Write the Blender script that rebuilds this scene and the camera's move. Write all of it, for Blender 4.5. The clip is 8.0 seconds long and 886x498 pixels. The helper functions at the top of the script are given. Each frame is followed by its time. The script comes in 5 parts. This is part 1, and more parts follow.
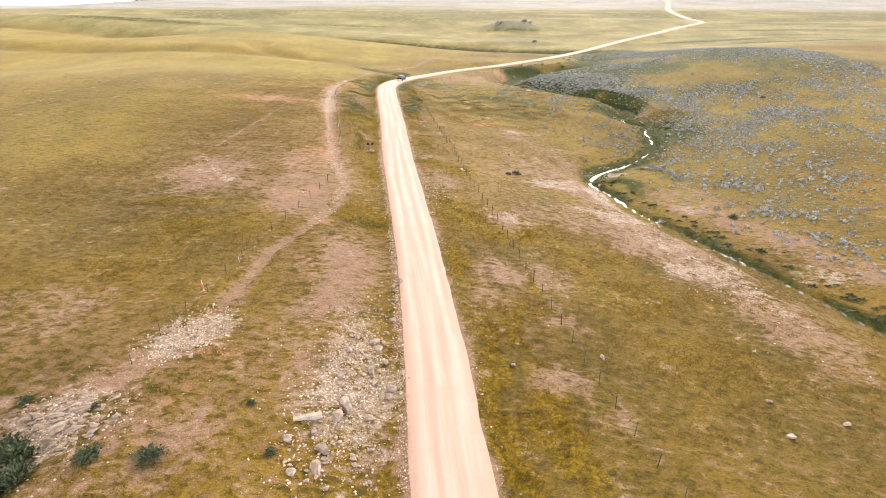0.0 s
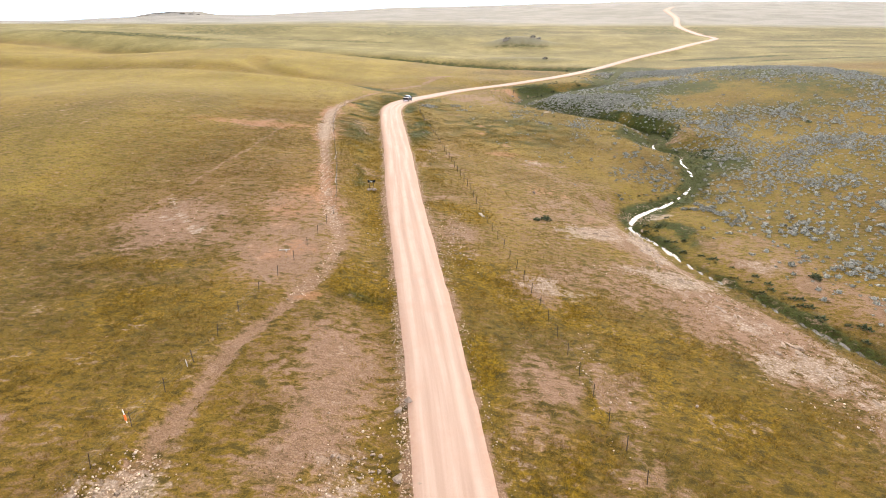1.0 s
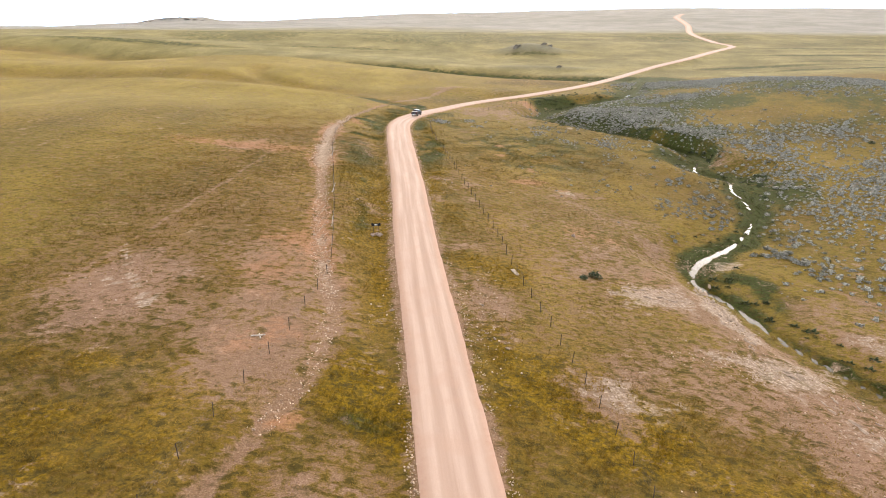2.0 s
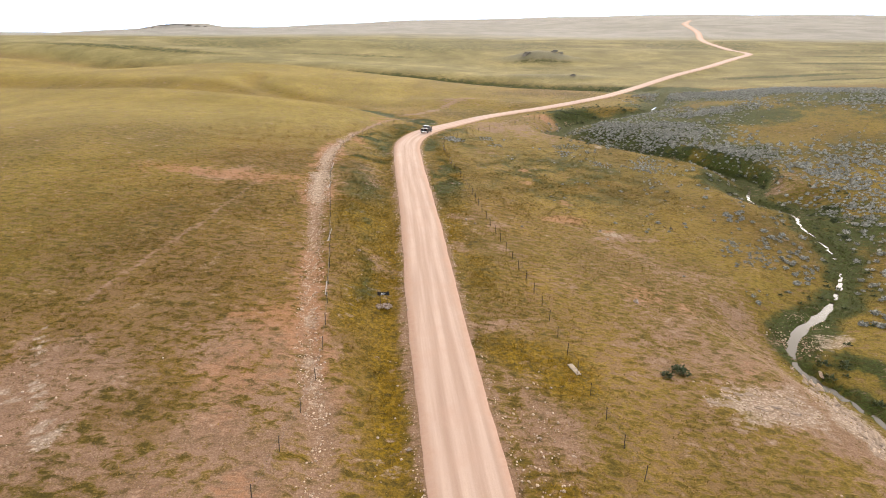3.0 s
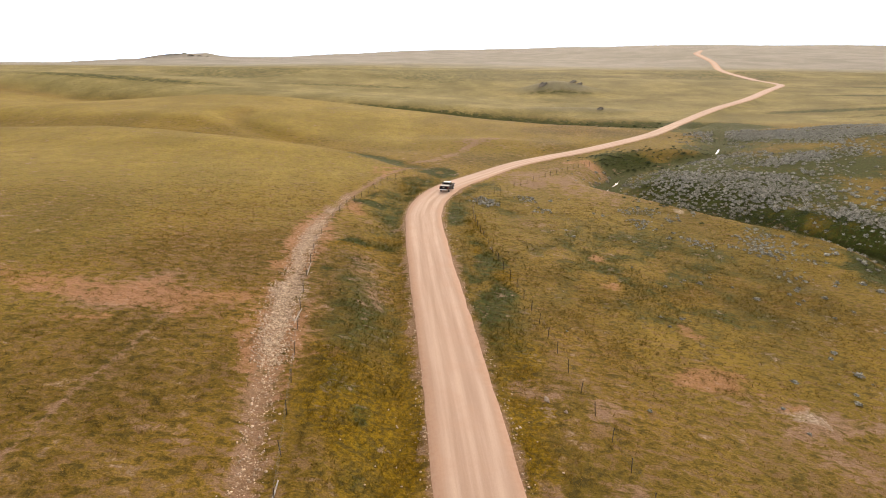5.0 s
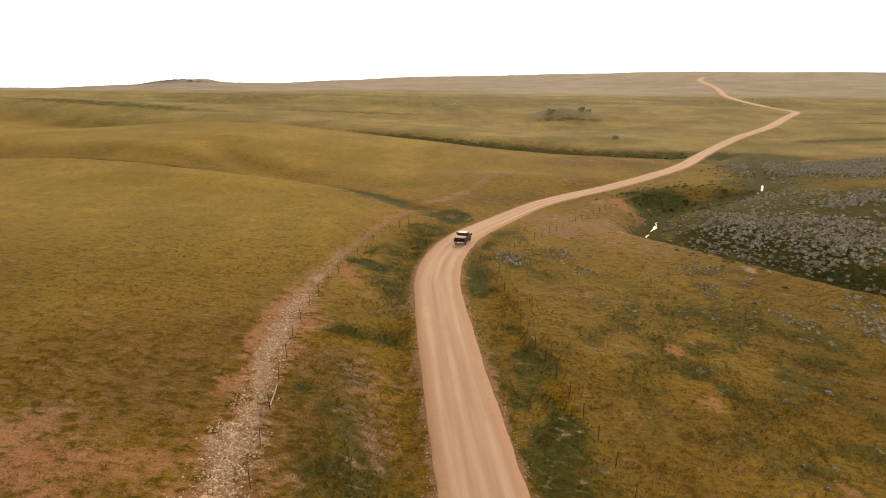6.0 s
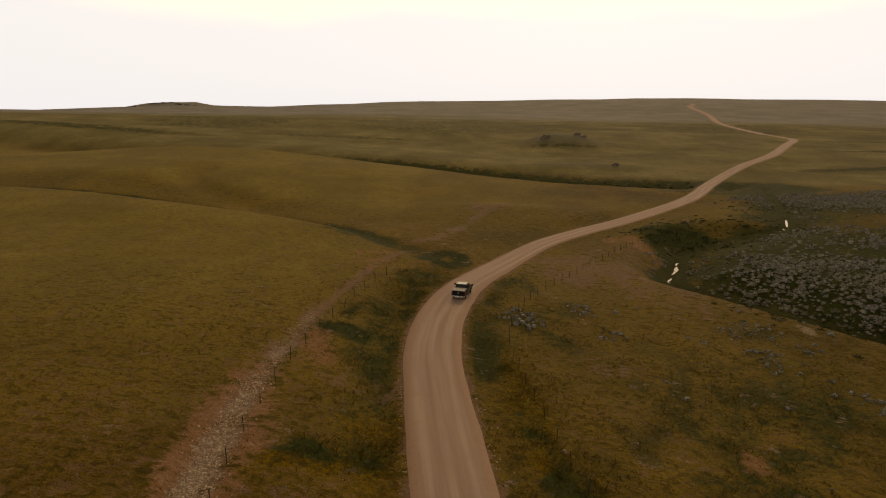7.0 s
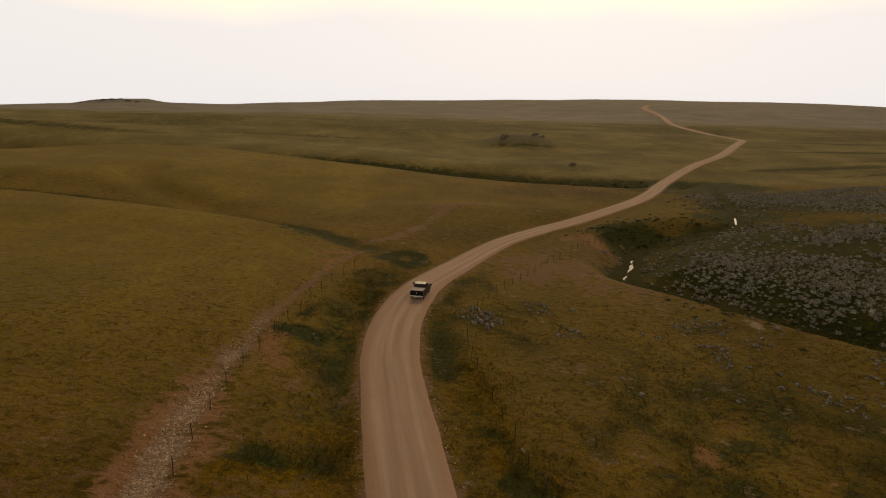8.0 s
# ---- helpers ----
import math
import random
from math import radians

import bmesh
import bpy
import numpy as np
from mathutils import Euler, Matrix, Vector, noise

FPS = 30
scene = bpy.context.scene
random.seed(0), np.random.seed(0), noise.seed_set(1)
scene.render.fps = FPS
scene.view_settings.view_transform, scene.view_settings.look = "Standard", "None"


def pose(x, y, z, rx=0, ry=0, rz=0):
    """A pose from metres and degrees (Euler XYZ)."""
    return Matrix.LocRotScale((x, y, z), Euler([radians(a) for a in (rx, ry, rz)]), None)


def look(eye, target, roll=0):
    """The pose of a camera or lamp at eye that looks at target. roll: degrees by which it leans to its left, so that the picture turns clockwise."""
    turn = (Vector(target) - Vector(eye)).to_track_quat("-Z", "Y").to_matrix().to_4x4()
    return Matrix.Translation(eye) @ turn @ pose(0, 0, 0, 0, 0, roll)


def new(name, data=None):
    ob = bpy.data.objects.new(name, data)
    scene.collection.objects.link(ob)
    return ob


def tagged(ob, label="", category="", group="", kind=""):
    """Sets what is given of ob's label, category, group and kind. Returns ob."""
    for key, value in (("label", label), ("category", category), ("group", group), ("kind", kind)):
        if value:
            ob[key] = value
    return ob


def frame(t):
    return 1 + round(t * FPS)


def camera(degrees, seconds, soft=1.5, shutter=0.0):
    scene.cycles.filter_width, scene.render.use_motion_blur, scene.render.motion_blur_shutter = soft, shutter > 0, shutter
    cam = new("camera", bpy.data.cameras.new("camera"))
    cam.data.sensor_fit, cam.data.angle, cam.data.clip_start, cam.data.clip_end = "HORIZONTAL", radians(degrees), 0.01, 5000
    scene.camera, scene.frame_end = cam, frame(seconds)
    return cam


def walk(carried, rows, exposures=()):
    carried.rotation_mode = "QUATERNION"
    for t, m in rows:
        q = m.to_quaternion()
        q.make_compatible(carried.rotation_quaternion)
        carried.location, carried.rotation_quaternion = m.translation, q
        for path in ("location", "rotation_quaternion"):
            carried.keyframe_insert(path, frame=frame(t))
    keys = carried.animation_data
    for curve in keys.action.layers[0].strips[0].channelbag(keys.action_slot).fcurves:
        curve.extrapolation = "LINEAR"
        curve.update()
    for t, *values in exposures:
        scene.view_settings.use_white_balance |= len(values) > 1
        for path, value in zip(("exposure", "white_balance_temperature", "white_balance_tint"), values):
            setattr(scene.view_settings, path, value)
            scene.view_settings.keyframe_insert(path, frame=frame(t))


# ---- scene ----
cam = camera(73.7, 8.0, soft=1.0)
PATH = [
    (0, (0.059, -0.072, 26.93), (-0.01, 1.768, 26.149), -0.2),
    (0.5, (-1.18, 9.787, 26.62), (-1.259, 11.639, 25.87), -0.2),
    (1, (-2.46, 19.866, 26.444), (-2.542, 21.723, 25.706), -0.1),
    (1.5, (-3.925, 30.014, 26.33), (-4.015, 31.874, 25.601), -0.0),
    (1.7, (-4.603, 34.097, 26.309), (-4.696, 35.958, 25.584), -0.0),
    (2.8, (-8.733, 56.827, 26.203), (-8.837, 58.695, 25.497), 0.2),
    (3, (-9.479, 61.019, 26.165), (-9.586, 62.889, 25.463), 0.1),
    (3.5, (-11.253, 71.666, 25.867), (-11.358, 73.539, 25.174), 0.1),
    (4, (-12.915, 82.494, 25.506), (-13.02, 84.374, 24.831), 0.1),
    (4.5, (-14.674, 93.435, 25.282), (-14.791, 95.324, 24.637), 0.1),
    (4.7, (-15.446, 97.898, 25.239), (-15.567, 99.792, 24.605), 0.1),
    (5.8, (-19.984, 123.378, 24.845), (-20.105, 125.295, 24.289), 0.2),
    (6, (-20.779, 128.125, 24.792), (-20.9, 130.047, 24.255), 0.2),
    (6.5, (-22.391, 139.325, 24.631), (-22.516, 141.263, 24.154), 0.0),
    (7, (-22.588, 145.164, 24.508), (-22.678, 147.109, 24.048), 0.6),
    (7.5, (-22.285, 145.888, 24.385), (-22.283, 147.833, 23.922), 1.0),
    (8, (-22.253, 145.732, 24.385), (-22.21, 147.678, 23.925), 1.1),
]
EXPOSURES = [
    (0.0, 1.24, 7000, 14), (1.0, 1.02, 7000, 14), (3.0, 0.7, 7200, 14), (4.5, 0.62, 7600, 15),
    (5.8, -0.02, 10400, 19), (6.4, -0.42, 12600, 19), (6.8, -1.35, 13400, 18), (7.2, -1.72, 13500, 18), (8.0, -1.72, 13500, 18),
]
walk(cam, [(t, look(eye, target, roll)) for t, eye, target, roll in PATH], EXPOSURES)

# ---- world and sun: thin white overcast, bright towards the horizon ----
SUN_EL, SUN_AZ = 29.0, 12.0
world = bpy.data.worlds.new("world")
scene.world = world
world.use_nodes = True
wn, wl = world.node_tree.nodes, world.node_tree.links
wn.clear()
sky = wn.new("ShaderNodeTexSky")
sky.sky_type, sky.sun_disc = "NISHITA", False
sky.sun_elevation, sky.sun_rotation = radians(SUN_EL), radians(SUN_AZ)
sky.dust_density, sky.air_density = 4.0, 1.0
bg_sky = wn.new("ShaderNodeBackground")
bg_sky.inputs["Strength"].default_value = 0.06
wl.new(sky.outputs["Color"], bg_sky.inputs["Color"])
coords = wn.new("ShaderNodeTexCoord")
split = wn.new("ShaderNodeSeparateXYZ")
wl.new(coords.outputs["Generated"], split.inputs[0])
height_ramp = wn.new("ShaderNodeValToRGB")
els = height_ramp.color_ramp.elements
els[0].position, els[0].color = 0.0, (0.475, 0.655, 1.0, 1)
els[1].position, els[1].color = 0.75, (0.066, 0.068, 0.072, 1)
low = els.new(0.17)
low.color = (0.495, 0.67, 1.0, 1)
mid = els.new(0.26)
mid.color = (0.95, 0.94, 0.92, 1)
mid2 = els.new(0.46)
mid2.color = (0.17, 0.17, 0.168, 1)
cloud = wn.new("ShaderNodeTexNoise")
cloud.inputs["Scale"].default_value = 3.0
cloud.inputs["Detail"].default_value = 5.0
wl.new(coords.outputs["Generated"], cloud.inputs["Vector"])
warp = wn.new("ShaderNodeMath")
warp.operation = "MULTIPLY_ADD"
warp.inputs[1].default_value = 0.08
wl.new(cloud.outputs["Fac"], warp.inputs[0])
wl.new(split.outputs["Z"], warp.inputs[2])
wl.new(warp.outputs[0], height_ramp.inputs["Fac"])
bg_cloud = wn.new("ShaderNodeBackground")
bg_cloud.inputs["Strength"].default_value = 5.0
wl.new(height_ramp.outputs["Color"], bg_cloud.inputs["Color"])
veil = wn.new("ShaderNodeMixShader")
veil.inputs["Fac"].default_value = 0.85
out = wn.new("ShaderNodeOutputWorld")
wl.new(bg_sky.outputs[0], veil.inputs[1])
wl.new(bg_cloud.outputs[0], veil.inputs[2])
wl.new(veil.outputs[0], out.inputs["Surface"])

sun_data = bpy.data.lights.new("sun", "SUN")
sun_data.energy, sun_data.angle, sun_data.color = 2.5, radians(10), (1.0, 0.905, 0.75)
sun = new("sun", sun_data)
az, el = radians(SUN_AZ), radians(SUN_EL)
sun.matrix_world = look((0, 0, 300), (-math.sin(az) * math.cos(el) * 100, -math.cos(az) * math.cos(el) * 100, 300 - math.sin(el) * 100))


# ---- node helpers and materials ----
def material(name):
    m = bpy.data.materials.new(name)
    m.use_nodes = True
    n, l = m.node_tree.nodes, m.node_tree.links
    b = n["Principled BSDF"]
    b.inputs["Specular IOR Level"].default_value = 0.25
    return m, n, l, b


def plug(l, socket, value):
    if isinstance(value, bpy.types.NodeSocket):
        l.new(value, socket)
    elif isinstance(value, tuple) and len(value) == 3:
        socket.default_value = (*value, 1)
    else:
        socket.default_value = value


def mix(n, l, fac, a, b, blend="MIX"):
    k = n.new("ShaderNodeMixRGB")
    k.blend_type = blend
    plug(l, k.inputs[0], fac)
    plug(l, k.inputs[1], a)
    plug(l, k.inputs[2], b)
    return k.outputs[0]


def math2(n, l, op, a, b=0.0, clamp=False):
    k = n.new("ShaderNodeMath")
    k.operation, k.use_clamp = op, clamp
    plug(l, k.inputs[0], a)
    plug(l, k.inputs[1], b)
    return k.outputs[0]


def span(n, l, value, lo, hi, a=0.0, b=1.0):
    k = n.new("ShaderNodeMapRange")
    k.interpolation_type = "SMOOTHSTEP"
    plug(l, k.inputs[0], value)
    for i, v in enumerate((lo, hi, a, b)):
        k.inputs[i + 1].default_value = v
    return k.outputs[0]


def object_coords(n):
    return n.new("ShaderNodeTexCoord").outputs["Object"]


def scaled(n, l, v, sx, sy, sz, rz=0.0):
    k = n.new("ShaderNodeMapping")
    k.inputs["Scale"].default_value = (sx, sy, sz)
    k.inputs["Rotation"].default_value = (0, 0, rz)
    l.new(v, k.inputs["Vector"])
    return k.outputs[0]


def noise_fac(n, l, v, scale, detail=4.0, rough=0.6, distort=0.0):
    k = n.new("ShaderNodeTexNoise")
    k.inputs["Scale"].default_value = scale
    k.inputs["Detail"].default_value = detail
    k.inputs["Roughness"].default_value = rough
    k.inputs["Distortion"].default_value = distort
    l.new(v, k.inputs["Vector"])
    return k.outputs["Fac"]


def bump(n, l, bsdf, height, strength, distance):
    k = n.new("ShaderNodeBump")
    k.inputs["Strength"].default_value = strength
    k.inputs["Distance"].default_value = distance
    l.new(height, k.inputs["Height"])
    l.new(k.outputs[0], bsdf.inputs["Normal"])


def attribute(n, name):
    k = n.new("ShaderNodeAttribute")
    k.attribute_name = name
    return k


GRASS_GOLD, GRASS_OLIVE, GRASS_DRY = (0.188, 0.117, 0.015), (0.106, 0.073, 0.013), (0.245, 0.160, 0.055)
SOIL_PINK, SOIL_RED = (0.240, 0.150, 0.106), (0.31, 0.140, 0.060)
STONE_PALE, SAGE_HAZE = (0.47, 0.40, 0.335), (0.288, 0.282, 0.272)


def ground_material():
    m, n, l, b = material("prairie")
    v = object_coords(n)

    def channels(name):
        k = n.new("ShaderNodeSeparateColor")
        l.new(attribute(n, name).outputs["Color"], k.inputs[0])
        return k.outputs["Red"], k.outputs["Green"], k.outputs["Blue"]

    bare_in, red_in, pale_in = channels("soil")
    green_in, gold_in, sage_haze_in = channels("plant")
    thin_in, far_in, near_in = channels("wear_and_haze")
    wide = noise_fac(n, l, scaled(n, l, v, 1, 0.5, 1, 0.9), 0.013, 3)
    big = noise_fac(n, l, scaled(n, l, v, 1, 0.55, 1, 0.5), 0.045, 5)
    middle = noise_fac(n, l, scaled(n, l, v, 1, 0.7, 1, -0.4), 0.24, 5, 0.65)
    clump = noise_fac(n, l, scaled(n, l, v, 0.8, 1.25, 1, 0.2), 1.05, 5, 0.68, 0.4)
    tuft = noise_fac(n, l, v, 2.6, 4, 0.7)
    fine = noise_fac(n, l, v, 8.0, 3, 0.7)
    jag = math2(n, l, "ADD", span(n, l, middle, 0.3, 0.7, 0, 0.5), span(n, l, clump, 0.32, 0.68, 0, 0.5))

    def ragged(mask, spread=0.9, lo=0.28, hi=0.78):
        return span(n, l, math2(n, l, "ADD", mask, math2(n, l, "MULTIPLY", math2(n, l, "SUBTRACT", jag, 0.5), spread)), lo, hi)

    grass = mix(n, l, span(n, l, big, 0.3, 0.68), GRASS_OLIVE, GRASS_GOLD)
    grass = mix(n, l, span(n, l, middle, 0.48, 0.74, 0, 0.45), grass, GRASS_DRY)
    grass = mix(n, l, 1.0, grass, mix(n, l, span(n, l, wide, 0.36, 0.64), (0.82, 0.84, 0.82), (1.10, 1.09, 1.06)), "MULTIPLY")
    grass = mix(n, l, 1.0, grass, mix(n, l, span(n, l, noise_fac(n, l, v, 0.085, 4, 0.6), 0.34, 0.66), (0.86, 0.88, 0.86), (1.12, 1.11, 1.09)), "MULTIPLY")
    straw = mix(n, l, span(n, l, big, 0.32, 0.68), (0.225, 0.176, 0.034), (0.305, 0.240, 0.054))
    straw = mix(n, l, span(n, l, middle, 0.42, 0.68, 0, 0.6), straw, (0.180, 0.130, 0.019))
    straw = mix(n, l, span(n, l, noise_fac(n, l, v, 0.6, 5, 0.7), 0.5, 0.72, 0, 0.55), straw, (0.13, 0.088, 0.018))
    grass = mix(n, l, near_in, grass, straw)
    gold = ragged(gold_in)
    grass = mix(n, l, gold, grass, mix(n, l, span(n, l, tuft, 0.35, 0.65), (0.110, 0.069, 0.004), (0.205, 0.128, 0.006)))
    green = ragged(green_in)
    grass = mix(n, l, green, grass, mix(n, l, span(n, l, tuft, 0.35, 0.65), (0.019, 0.034, 0.008), (0.047, 0.065, 0.014)))
    # darker hearts of the tufts, their small shadows put into the colour
    grass = mix(n, l, math2(n, l, "MULTIPLY", span(n, l, tuft, 0.55, 0.36), math2(n, l, "SUBTRACT", 0.45, math2(n, l, "MULTIPLY", near_in, 0.25))), grass, (0.052, 0.039, 0.012))
    # dark olive clumps
    grass = mix(n, l, math2(n, l, "MULTIPLY", span(n, l, clump, 0.50, 0.36), math2(n, l, "SUBTRACT", 0.75, math2(n, l, "MULTIPLY", near_in, 0.35))), grass, (0.038, 0.031, 0.009))
    lush = math2(n, l, "SUBTRACT", 1.0, math2(n, l, "MULTIPLY", math2(n, l, "MAXIMUM", gold, green), 0.85))
    # soil that shows between the clumps where the sward is worn thin
    soil = mix(n, l, span(n, l, middle, 0.35, 0.7), (0.175, 0.106, 0.060), (0.140, 0.088, 0.043))
    soil = mix(n, l, span(n, l, tuft, 0.45, 0.7, 0, 0.5), soil, (0.235, 0.148, 0.092))
    gaps = span(n, l, math2(n, l, "ADD", clump, math2(n, l, "MULTIPLY", thin_in, 0.155)), 0.55, 0.69)
    colour = mix(n, l, math2(n, l, "MULTIPLY", math2(n, l, "MULTIPLY", gaps, lush), 0.78), grass, soil)
    pink = mix(n, l, span(n, l, middle, 0.35, 0.7), SOIL_PINK, (0.20, 0.124, 0.083))
    pink = mix(n, l, math2(n, l, "MULTIPLY", span(n, l, fine, 0.55, 0.75), 0.3), pink, STONE_PALE)
    pink = mix(n, l, span(n, l, tuft, 0.44, 0.3, 0, 0.4), pink, (0.13, 0.10, 0.045))
    colour = mix(n, l, math2(n, l, "MULTIPLY", ragged(bare_in, 1.25, 0.28, 0.9), 0.88), colour, pink)
    colour = mix(n, l, math2(n, l, "MULTIPLY", ragged(red_in, 1.2, 0.3, 0.95), 0.75), colour, mix(n, l, tuft, SOIL_RED, (0.30, 0.175, 0.115)))
    cells = n.new("ShaderNodeTexVoronoi")
    cells.inputs["Scale"].default_value = 3.2
    l.new(v, cells.inputs["Vector"])
    stone = mix(n, l, span(n, l, cells.outputs["Distance"], 0.1, 0.6), STONE_PALE, (0.27, 0.21, 0.165))
    colour = mix(n, l, math2(n, l, "MULTIPLY", ragged(pale_in, 1.2), 0.75), colour, stone)
    # far off: sage and straw, evenly mixed, paled and greyed by painted-in haze
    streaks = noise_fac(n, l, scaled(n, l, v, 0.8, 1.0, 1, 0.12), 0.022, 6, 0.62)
    hazed_far = mix(n, l, span(n, l, big, 0.35, 0.65), (0.158, 0.142, 0.058), (0.234, 0.206, 0.094))
    hazed_far = mix(n, l, 1.0, hazed_far, mix(n, l, span(n, l, streaks, 0.34, 0.66), (0.70, 0.74, 0.72), (1.18, 1.16, 1.13)), "MULTIPLY")
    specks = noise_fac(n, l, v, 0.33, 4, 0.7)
    hazed_far = mix(n, l, span(n, l, specks, 0.5, 0.66, 0, 0.65), hazed_far, (0.095, 0.09, 0.052))
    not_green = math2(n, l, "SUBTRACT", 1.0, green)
    colour = mix(n, l, math2(n, l, "MULTIPLY", far_in, not_green), colour, hazed_far)
    colour = mix(n, l, math2(n, l, "MULTIPLY", sage_haze_in, not_green), colour, mix(n, l, span(n, l, streaks, 0.35, 0.65), (0.222, 0.218, 0.206), SAGE_HAZE))
    colour = mix(n, l, 1.0, colour, mix(n, l, span(n, l, fine, 0.3, 0.7), (0.74, 0.74, 0.74), (1.22, 1.22, 1.22)), "MULTIPLY")
    l.new(colour, b.inputs["Base Color"])
    b.inputs["Roughness"].default_value = 0.95
    b.inputs["Specular IOR Level"].default_value = 0.08
    h = math2(n, l, "ADD", math2(n, l, "MULTIPLY", math2(n, l, "SUBTRACT", 1.0, gaps), 0.35), math2(n, l, "ADD", math2(n, l, "MULTIPLY", tuft, 0.6), math2(n, l, "MULTIPLY", fine, 0.25)))
    bump(n, l, b, h, 0.6, 0.2)
    return m


def road_material():
    m, n, l, b = material("gravel_road")
    v = object_coords(n)
    uv = n.new("ShaderNodeUVMap")
    uv.uv_map = "lane"
    s = n.new("ShaderNodeSeparateXYZ")
    l.new(uv.outputs[0], s.inputs[0])
    across = s.outputs["X"]
    along = scaled(n, l, uv.outputs[0], 1.0, 0.03, 1)
    streak = noise_fac(n, l, along, 1.5, 4, 0.55)
    wander = math2(n, l, "ADD", across, math2(n, l, "MULTIPLY", math2(n, l, "SUBTRACT", noise_fac(n, l, scaled(n, l, uv.outputs[0], 0, 0.02, 1), 2.0, 2), 0.5), 0.8))
    wave = math2(n, l, "COSINE", math2(n, l, "MULTIPLY", wander, 2 * math.pi / 1.55))
    rut = span(n, l, math2(n, l, "ADD", math2(n, l, "MULTIPLY", wave, 0.2), math2(n, l, "MULTIPLY", streak, 2.1)), 0.4, 1.75)
    colour = mix(n, l, rut, (0.335, 0.230, 0.185), (0.475, 0.358, 0.30))
    patch = noise_fac(n, l, v, 0.35, 5)
    colour = mix(n, l, span(n, l, patch, 0.45, 0.7, 0, 0.4), colour, (0.40, 0.265, 0.21))
    edge = span(n, l, math2(n, l, "ADD", math2(n, l, "ABSOLUTE", across), math2(n, l, "MULTIPLY", patch, 0.8)), 2.25, 3.15)
    colour = mix(n, l, edge, colour, mix(n, l, noise_fac(n, l, v, 2.5), (0.33, 0.19, 0.135), (0.43, 0.30, 0.235)))
    grain = noise_fac(n, l, v, 14.0, 3, 0.7)
    colour = mix(n, l, 1.0, colour, mix(n, l, grain, (0.82, 0.82, 0.82), (1.15, 1.15, 1.15)), "MULTIPLY")
    l.new(colour, b.inputs["Base Color"])
    b.inputs["Roughness"].default_value = 0.9
    bump(n, l, b, math2(n, l, "ADD", math2(n, l, "MULTIPLY", grain, 0.3), math2(n, l, "MULTIPLY", rut, -0.5)), 0.5, 0.08)
    return m


def speckled(name, dark, light, scale, rough=0.9, relief=0.03, metal=0.0, random_tint=0.0, island=False):
    m, n, l, b = material(name)
    v = object_coords(n)
    a = noise_fac(n, l, v, scale, 5, 0.65)
    c = noise_fac(n, l, v, scale * 6, 3, 0.7)
    colour = mix(n, l, span(n, l, a, 0.33, 0.67), dark, light)
    colour = mix(n, l, 1.0, colour, mix(n, l, c, (0.8, 0.8, 0.8), (1.2, 1.2, 1.2)), "MULTIPLY")
    if random_tint:
        if island:
            r = n.new("ShaderNodeNewGeometry").outputs["Random Per Island"]
        else:
            r = n.new("ShaderNodeObjectInfo").outputs["Random"]
        lo, hi = 1 - random_tint, 1 + random_tint
        colour = mix(n, l, 1.0, colour, mix(n, l, r, (lo, lo, lo), (hi, hi, hi)), "MULTIPLY")
    l.new(colour, b.inputs["Base Color"])
    b.inputs["Roughness"].default_value, b.inputs["Metallic"].default_value = rough, metal
    if relief:
        bump(n, l, b, a, 0.5, relief)
    return m


def paint(name, colour, rough, metal=0.0, coat=0.0, dust=0.3, gloss=0.5):
    m, n, l, b = material(name)
    dirt = noise_fac(n, l, object_coords(n), 2.5, 5)
    l.new(mix(n, l, span(n, l, dirt, 0.5, 0.75, 0, dust), colour, (0.30, 0.23, 0.17)), b.inputs["Base Color"])
    l.new(span(n, l, dirt, 0.4, 0.75, rough, min(1, rough + 0.3)), b.inputs["Roughness"])
    b.inputs["Metallic"].default_value, b.inputs["Coat Weight"].default_value = metal, coat
    b.inputs["Specular IOR Level"].default_value = gloss
    return m


def tuft_material():
    m, n, l, b = material("grass_blades")
    tint = attribute(n, "tint")
    r = n.new("ShaderNodeNewGeometry").outputs["Random Per Island"]
    colour = mix(n, l, 1.0, tint.outputs["Color"], mix(n, l, r, (0.65, 0.65, 0.65), (1.25, 1.22, 1.17)), "MULTIPLY")
    l.new(colour, b.inputs["Base Color"])
    b.inputs["Roughness"].default_value = 0.8
    thin_leaf = n.new("ShaderNodeBsdfTranslucent")
    l.new(colour, thin_leaf.inputs["Color"])
    both = n.new("ShaderNodeMixShader")
    both.inputs[0].default_value = 0.5
    l.new(b.outputs[0], both.inputs[1])
    l.new(thin_leaf.outputs[0], both.inputs[2])
    l.new(both.outputs[0], n["Material Output"].inputs["Surface"])
    return m


def water_material():
    m, n, l, b = material("creek_water")
    v = object_coords(n)
    b.inputs["Base Color"].default_value = (0.10, 0.09, 0.075, 1)
    b.inputs["Roughness"].default_value = 0.06
    b.inputs["Specular IOR Level"].default_value = 1.0
    b.inputs["IOR"].default_value = 1.6
    bump(n, l, b, noise_fac(n, l, v, 1.6, 3), 0.25, 0.05)
    return m


